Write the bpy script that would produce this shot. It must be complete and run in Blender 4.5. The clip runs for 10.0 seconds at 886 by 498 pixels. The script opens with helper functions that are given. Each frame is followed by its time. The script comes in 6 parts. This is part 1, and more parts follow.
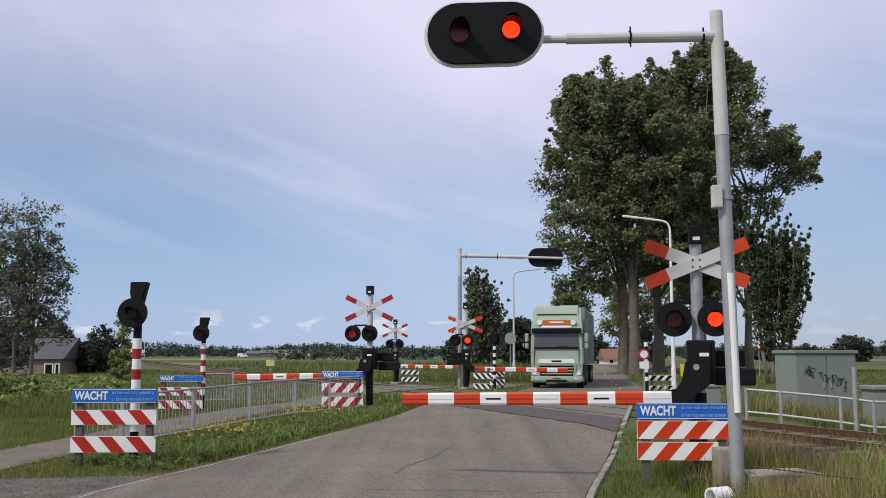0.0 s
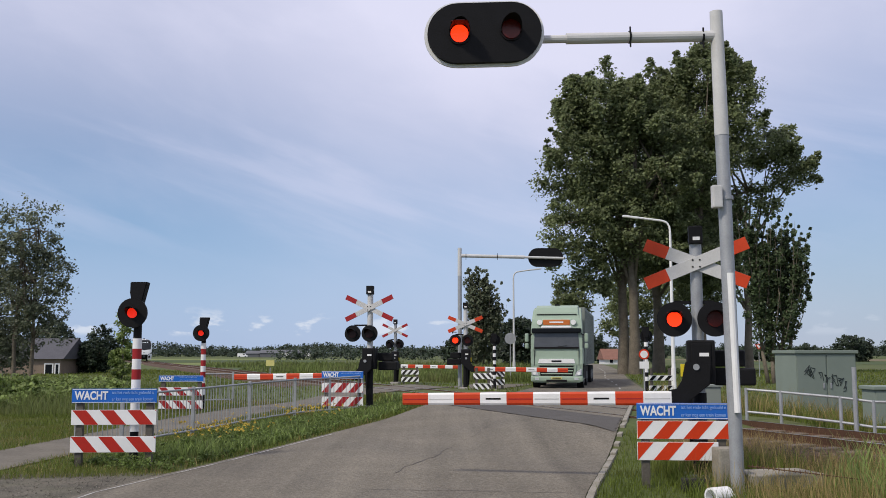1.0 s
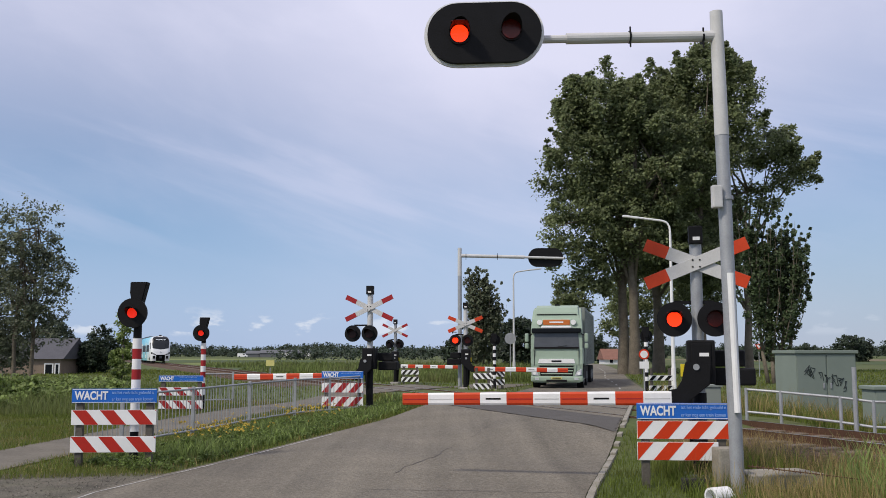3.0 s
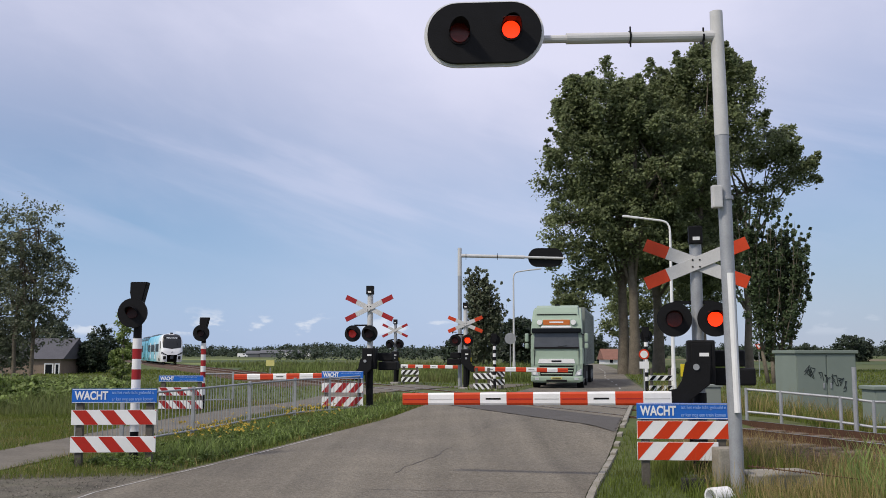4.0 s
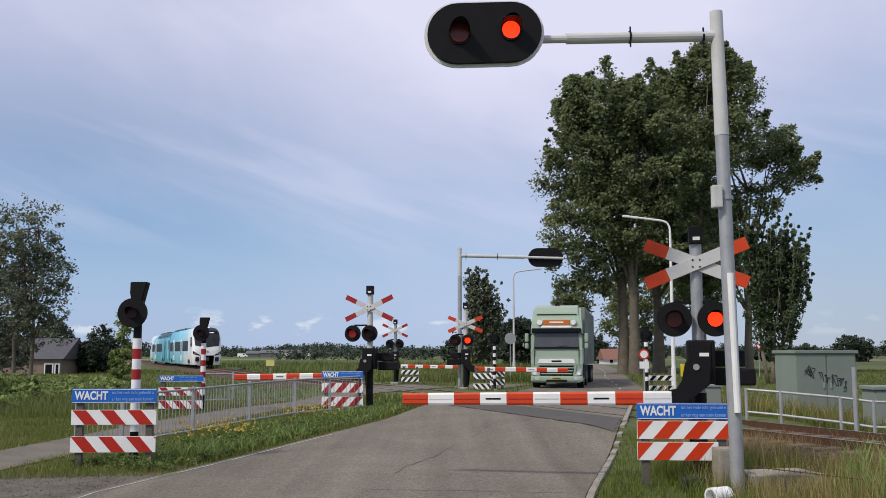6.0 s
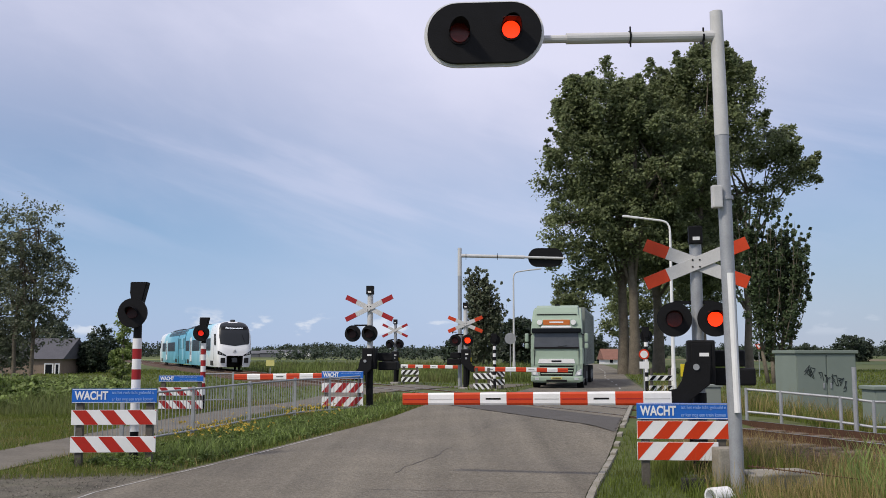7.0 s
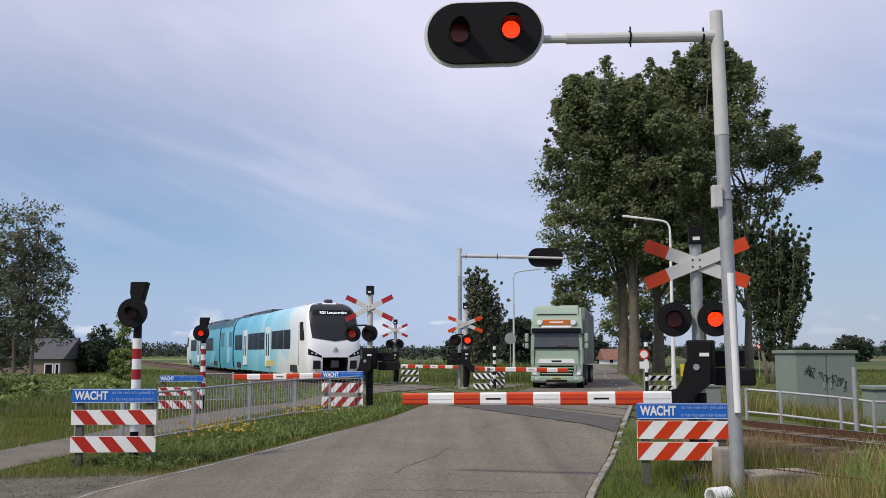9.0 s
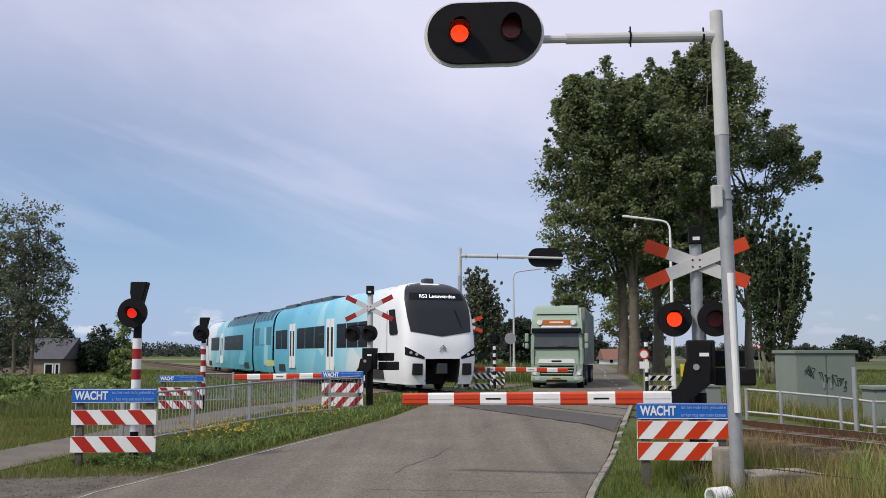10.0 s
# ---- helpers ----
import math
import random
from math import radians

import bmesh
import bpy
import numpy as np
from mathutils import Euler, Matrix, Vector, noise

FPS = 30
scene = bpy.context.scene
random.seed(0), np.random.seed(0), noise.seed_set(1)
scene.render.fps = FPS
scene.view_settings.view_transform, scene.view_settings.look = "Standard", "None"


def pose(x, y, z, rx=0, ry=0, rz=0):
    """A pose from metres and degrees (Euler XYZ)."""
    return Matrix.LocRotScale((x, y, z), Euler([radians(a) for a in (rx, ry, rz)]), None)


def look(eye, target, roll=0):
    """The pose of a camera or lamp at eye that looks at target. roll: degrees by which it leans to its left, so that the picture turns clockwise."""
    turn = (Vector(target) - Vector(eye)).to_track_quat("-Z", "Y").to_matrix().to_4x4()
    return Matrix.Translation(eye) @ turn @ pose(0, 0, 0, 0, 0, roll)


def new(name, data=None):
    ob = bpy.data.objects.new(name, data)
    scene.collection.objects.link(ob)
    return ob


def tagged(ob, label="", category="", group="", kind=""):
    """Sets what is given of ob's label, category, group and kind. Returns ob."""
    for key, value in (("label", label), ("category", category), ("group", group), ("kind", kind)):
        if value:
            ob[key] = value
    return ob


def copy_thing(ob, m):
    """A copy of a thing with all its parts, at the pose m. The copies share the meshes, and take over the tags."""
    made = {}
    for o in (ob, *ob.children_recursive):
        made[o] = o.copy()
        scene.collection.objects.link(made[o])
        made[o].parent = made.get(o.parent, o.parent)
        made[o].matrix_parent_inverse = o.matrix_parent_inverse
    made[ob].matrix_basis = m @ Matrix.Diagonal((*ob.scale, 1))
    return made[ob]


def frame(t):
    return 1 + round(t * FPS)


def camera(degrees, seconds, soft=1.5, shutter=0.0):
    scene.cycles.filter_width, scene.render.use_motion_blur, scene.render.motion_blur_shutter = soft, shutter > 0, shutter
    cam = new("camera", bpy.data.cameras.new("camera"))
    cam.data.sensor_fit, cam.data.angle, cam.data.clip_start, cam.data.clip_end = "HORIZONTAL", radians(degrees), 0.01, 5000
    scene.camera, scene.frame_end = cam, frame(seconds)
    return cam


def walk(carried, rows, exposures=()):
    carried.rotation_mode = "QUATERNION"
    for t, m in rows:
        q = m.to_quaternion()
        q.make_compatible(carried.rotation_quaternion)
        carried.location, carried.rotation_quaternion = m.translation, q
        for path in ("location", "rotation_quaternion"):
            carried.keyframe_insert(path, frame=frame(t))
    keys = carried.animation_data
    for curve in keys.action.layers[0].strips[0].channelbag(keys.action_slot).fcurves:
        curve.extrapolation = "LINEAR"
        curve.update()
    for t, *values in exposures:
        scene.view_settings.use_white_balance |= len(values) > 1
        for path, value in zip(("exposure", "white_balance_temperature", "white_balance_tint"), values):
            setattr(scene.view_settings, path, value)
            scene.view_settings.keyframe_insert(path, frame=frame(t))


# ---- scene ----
cam = camera(49.52, 10.0, soft=0.9)
walk(cam, [(0, pose(0, 0, 1.75, 96.21)), (10, pose(0, 0, 1.75, 96.21))], exposures=[(0, 0.0), (10, 0.0)])

# ---- world and sun ----
SUN_AZ, SUN_EL = radians(231), radians(48)
world = bpy.data.worlds.new("sky")
scene.world = world
world.use_nodes = True
wn, wl = world.node_tree.nodes, world.node_tree.links
bg = wn["Background"]
sky = wn.new("ShaderNodeTexSky")
sky.sky_type, sky.sun_disc = "NISHITA", False
sky.sun_elevation, sky.sun_rotation = SUN_EL, SUN_AZ
sky.dust_density, sky.ozone_density, sky.air_density = 0.2, 3.0, 0.9


def wnode(kind, **kw):
    n = wn.new("ShaderNode" + kind)
    for k, v in kw.items():
        n.inputs[k.replace("_", " ")].default_value = v
    return n


def wmath(op, a, b):
    n = wn.new("ShaderNodeMath")
    n.operation = op
    for k, v in enumerate((a, b)):
        if isinstance(v, (int, float)):
            n.inputs[k].default_value = v
        else:
            wl.new(v, n.inputs[k])
    return n.outputs[0]


def wcloud(scale, rot, size, detail, lo, hi, dist):
    """A soft layer of cloud, 0 to 1, stretched along the horizon."""
    turn = wnode("Mapping", Rotation=rot)
    wl.new(tc.outputs["Generated"], turn.inputs["Vector"])
    m = wnode("Mapping", Scale=scale)
    wl.new(turn.outputs["Vector"], m.inputs["Vector"])
    t = wnode("TexNoise", Scale=size, Detail=detail, Roughness=0.55, Distortion=dist)
    wl.new(m.outputs["Vector"], t.inputs["Vector"])
    r = wnode("MapRange", From_Min=lo, From_Max=hi)
    r.interpolation_type = "SMOOTHSTEP"
    wl.new(t.outputs["Fac"], r.inputs["Value"])
    return r.outputs["Result"]


def wramp(socket, a, b, lo, hi):
    r = wnode("MapRange", From_Min=a, From_Max=b, To_Min=lo, To_Max=hi)
    r.interpolation_type = "SMOOTHSTEP"
    wl.new(socket, r.inputs["Value"])
    return r.outputs["Result"]


tc = wn.new("ShaderNodeTexCoord")
sep = wn.new("ShaderNodeSeparateXYZ")
wl.new(tc.outputs["Generated"], sep.inputs["Vector"])
high = wramp(sep.outputs["Z"], 0.06, 0.36, 0.10, 0.90)
side = wramp(sep.outputs["X"], -0.36, 0.06, -0.16, 0.16)
streaks = wcloud((1.0, 1.0, 2.4), (0, radians(-20), 0), 5.0, 10, 0.34, 0.66, 0.3)
wisps = wcloud((0.8, 1.0, 7.0), (0, radians(-17), 0), 3.1, 9, 0.47, 0.68, 0.25)
puffs = wcloud((1.0, 1.0, 2.6), (0, 0, 0), 21.0, 8, 0.53, 0.63, 0.1)
low = wmath("MULTIPLY", wramp(sep.outputs["Z"], 0.016, 0.022, 0.0, 1.0), wramp(sep.outputs["Z"], 0.030, 0.052, 1.0, 0.0))
low = wmath("MULTIPLY", low, wramp(sep.outputs["X"], -0.02, 0.04, 1.0, 0.3))
mid = wmath("MULTIPLY", wramp(sep.outputs["Z"], 0.08, 0.13, 0.0, 1.0), wramp(sep.outputs["Z"], 0.19, 0.27, 1.0, 0.0))
dimmer = wramp(sep.outputs["X"], 0.16, 0.42, 0.0, -0.26)
veil = wmath("ADD", wmath("ADD", wmath("ADD", high, dimmer), side), wmath("MULTIPLY", wmath("SUBTRACT", streaks, 0.5), 0.10))
veil = wmath("ADD", veil, wmath("MULTIPLY", wmath("MULTIPLY", wisps, mid), 0.17))
veil = wmath("MULTIPLY", veil, wramp(sep.outputs["Z"], 0.02, 0.14, 0.45, 1.0))
veil = wmath("MINIMUM", wmath("MAXIMUM", veil, 0.0), 1.0)
deep = wnode("HueSaturation", Saturation=1.2, Value=1.0)
wl.new(sky.outputs["Color"], deep.inputs["Color"])
mx = wn.new("ShaderNodeMix")
mx.data_type = "RGBA"
mx.inputs["B"].default_value = (7.55, 7.6, 9.45, 1)
wl.new(veil, mx.inputs["Factor"])
haze = wn.new("ShaderNodeMix")
haze.data_type = "RGBA"
tint = wn.new("ShaderNodeMix")
tint.data_type = "RGBA"
tint.inputs["A"].default_value, tint.inputs["B"].default_value = (3.85, 5.1, 7.8, 1), (4.0, 4.75, 6.5, 1)
wl.new(wramp(sep.outputs["X"], 0.05, 0.32, 0.0, 1.0), tint.inputs["Factor"])
wl.new(tint.outputs["Result"], haze.inputs["B"])
wl.new(wramp(sep.outputs["Z"], 0.0, 0.26, 0.85, 0.0), haze.inputs["Factor"])
wl.new(deep.outputs["Color"], haze.inputs["A"])
wl.new(haze.outputs["Result"], mx.inputs["A"])
cumulus = wn.new("ShaderNodeMix")
cumulus.data_type = "RGBA"
cumulus.inputs["B"].default_value = (7.4, 7.9, 8.9, 1)
wl.new(wmath("MULTIPLY", wmath("MULTIPLY", puffs, low), 0.75), cumulus.inputs["Factor"])
wl.new(mx.outputs["Result"], cumulus.inputs["A"])
wl.new(cumulus.outputs["Result"], bg.inputs["Color"])
bg.inputs["Strength"].default_value = 0.098

sun = new("sun", bpy.data.lights.new("sun", "SUN"))
sun.data.energy, sun.data.angle, sun.data.color = 2.75, radians(6), (1.0, 0.91, 0.78)
SUN_FROM = Vector((-0.70, -0.565, 0.95))
sun.matrix_world = look(SUN_FROM * 50, (0, 0, 0))


# ---- materials ----
def surf(name, base, rough=0.6, metal=0.0, var=0.15, scale=6.0, bump=0.0, fine=60.0, island=0.0, dirt=None, dirt_amt=0.4, spec=0.3):
    m = bpy.data.materials.new(name)
    m.use_nodes = True
    n, l = m.node_tree.nodes, m.node_tree.links
    b = n["Principled BSDF"]
    b.inputs["Roughness"].default_value, b.inputs["Metallic"].default_value = rough, metal
    b.inputs["Specular IOR Level"].default_value = spec
    c = n.new("ShaderNodeTexCoord")
    t1 = n.new("ShaderNodeTexNoise")
    t1.inputs["Scale"].default_value, t1.inputs["Detail"].default_value = scale, 5
    t2 = n.new("ShaderNodeTexNoise")
    t2.inputs["Scale"].default_value, t2.inputs["Detail"].default_value = fine, 3
    for t in (t1, t2):
        l.new(c.outputs["Object"], t.inputs["Vector"])
    add = n.new("ShaderNodeMath")
    add.operation = "ADD"
    l.new(t1.outputs["Fac"], add.inputs[0])
    l.new(t2.outputs["Fac"], add.inputs[1])
    mr = n.new("ShaderNodeMapRange")
    mr.inputs["From Min"].default_value, mr.inputs["From Max"].default_value = 0.6, 1.4
    mr.inputs["To Min"].default_value, mr.inputs["To Max"].default_value = 1 - var, 1 + var
    l.new(add.outputs["Value"], mr.inputs["Value"])
    val = mr.outputs["Result"]
    if island:
        g = n.new("ShaderNodeNewGeometry")
        m2 = n.new("ShaderNodeMapRange")
        m2.inputs["To Min"].default_value, m2.inputs["To Max"].default_value = 1 - island, 1 + island
        l.new(g.outputs["Random Per Island"], m2.inputs["Value"])
        mu = n.new("ShaderNodeMath")
        mu.operation = "MULTIPLY"
        l.new(val, mu.inputs[0])
        l.new(m2.outputs["Result"], mu.inputs[1])
        val = mu.outputs["Value"]
    hs = n.new("ShaderNodeHueSaturation")
    hs.inputs["Color"].default_value = (*base, 1)
    l.new(val, hs.inputs["Value"])
    col = hs.outputs["Color"]
    if dirt:
        t3 = n.new("ShaderNodeTexNoise")
        t3.inputs["Scale"].default_value, t3.inputs["Detail"].default_value = scale * 0.45, 6
        l.new(c.outputs["Object"], t3.inputs["Vector"])
        rp = n.new("ShaderNodeMapRange")
        rp.inputs["From Min"].default_value, rp.inputs["From Max"].default_value = 0.45, 0.7
        rp.inputs["To Max"].default_value = dirt_amt
        l.new(t3.outputs["Fac"], rp.inputs["Value"])
        mm = n.new("ShaderNodeMix")
        mm.data_type = "RGBA"
        mm.inputs["B"].default_value = (*dirt, 1)
        l.new(rp.outputs["Result"], mm.inputs["Factor"])
        l.new(col, mm.inputs["A"])
        col = mm.outputs["Result"]
    l.new(col, b.inputs["Base Color"])
    if bump:
        bp = n.new("ShaderNodeBump")
        bp.inputs["Strength"].default_value, bp.inputs["Distance"].default_value = bump, 0.02
        l.new(t2.outputs["Fac"], bp.inputs["Height"])
        l.new(bp.outputs["Normal"], b.inputs["Normal"])
    return m


def glow(name, col, strength):
    m = bpy.data.materials.new(name)
    m.use_nodes = True
    b = m.node_tree.nodes["Principled BSDF"]
    b.inputs["Base Color"].default_value = (*col, 1)
    b.inputs["Emission Color"].default_value = (*col, 1)
    b.inputs["Emission Strength"].default_value = strength
    return m


def leafy(name, base, island=0.45, trans=0.35, scale=0.25, dirt=None):
    m = surf(name, base, 0.55, 0, 0.3, scale, 0, scale * 5, island, dirt, 0.75)
    n, l = m.node_tree.nodes, m.node_tree.links
    b = n["Principled BSDF"]
    tr = n.new("ShaderNodeBsdfTranslucent")
    ms = n.new("ShaderNodeMixShader")
    ms.inputs[0].default_value = trans
    src = b.inputs["Base Color"].links[0].from_socket
    l.new(src, tr.inputs["Color"])
    l.new(b.outputs[0], ms.inputs[1])
    l.new(tr.outputs[0], ms.inputs[2])
    l.new(ms.outputs[0], n["Material Output"].inputs["Surface"])
    return m


def road_asphalt():
    """Grey asphalt with pale aggregate, faint wheel tracks along the road and patches of wear."""
    m = surf("asphalt", (0.166, 0.148, 0.115), 0.88, 0, 0.20, 0.8, 0.7, 55, dirt=(0.125, 0.114, 0.095), dirt_amt=0.45)
    n, l = m.node_tree.nodes, m.node_tree.links
    b = n["Principled BSDF"]
    col = b.inputs["Base Color"].links[0].from_socket
    c = n.new("ShaderNodeTexCoord")
    mp = n.new("ShaderNodeMapping")
    mp.inputs["Rotation"].default_value = (0, 0, radians(13))
    mp.inputs["Scale"].default_value = (1.6, 0.05, 1)
    l.new(c.outputs["Object"], mp.inputs["Vector"])
    lanes = n.new("ShaderNodeTexNoise")
    lanes.inputs["Scale"].default_value, lanes.inputs["Detail"].default_value = 1.0, 4
    l.new(mp.outputs["Vector"], lanes.inputs["Vector"])
    r1 = n.new("ShaderNodeMapRange")
    r1.inputs["From Min"].default_value, r1.inputs["From Max"].default_value = 0.3, 0.7
    r1.inputs["To Min"].default_value, r1.inputs["To Max"].default_value = 0.80, 1.18
    l.new(lanes.outputs["Fac"], r1.inputs["Value"])
    grit = n.new("ShaderNodeTexVoronoi")
    grit.inputs["Scale"].default_value = 38
    l.new(c.outputs["Object"], grit.inputs["Vector"])
    r2 = n.new("ShaderNodeMapRange")
    r2.inputs["To Min"].default_value, r2.inputs["To Max"].default_value = 0.72, 1.28
    sp = n.new("ShaderNodeSeparateColor")
    l.new(grit.outputs["Color"], sp.inputs["Color"])
    l.new(sp.outputs["Red"], r2.inputs["Value"])
    mu = n.new("ShaderNodeMath")
    mu.operation = "MULTIPLY"
    l.new(r1.outputs["Result"], mu.inputs[0])
    l.new(r2.outputs["Result"], mu.inputs[1])
    hs = n.new("ShaderNodeHueSaturation")
    l.new(col, hs.inputs["Color"])
    l.new(mu.outputs["Value"], hs.inputs["Value"])
    l.new(hs.outputs["Color"], b.inputs["Base Color"])
    return m


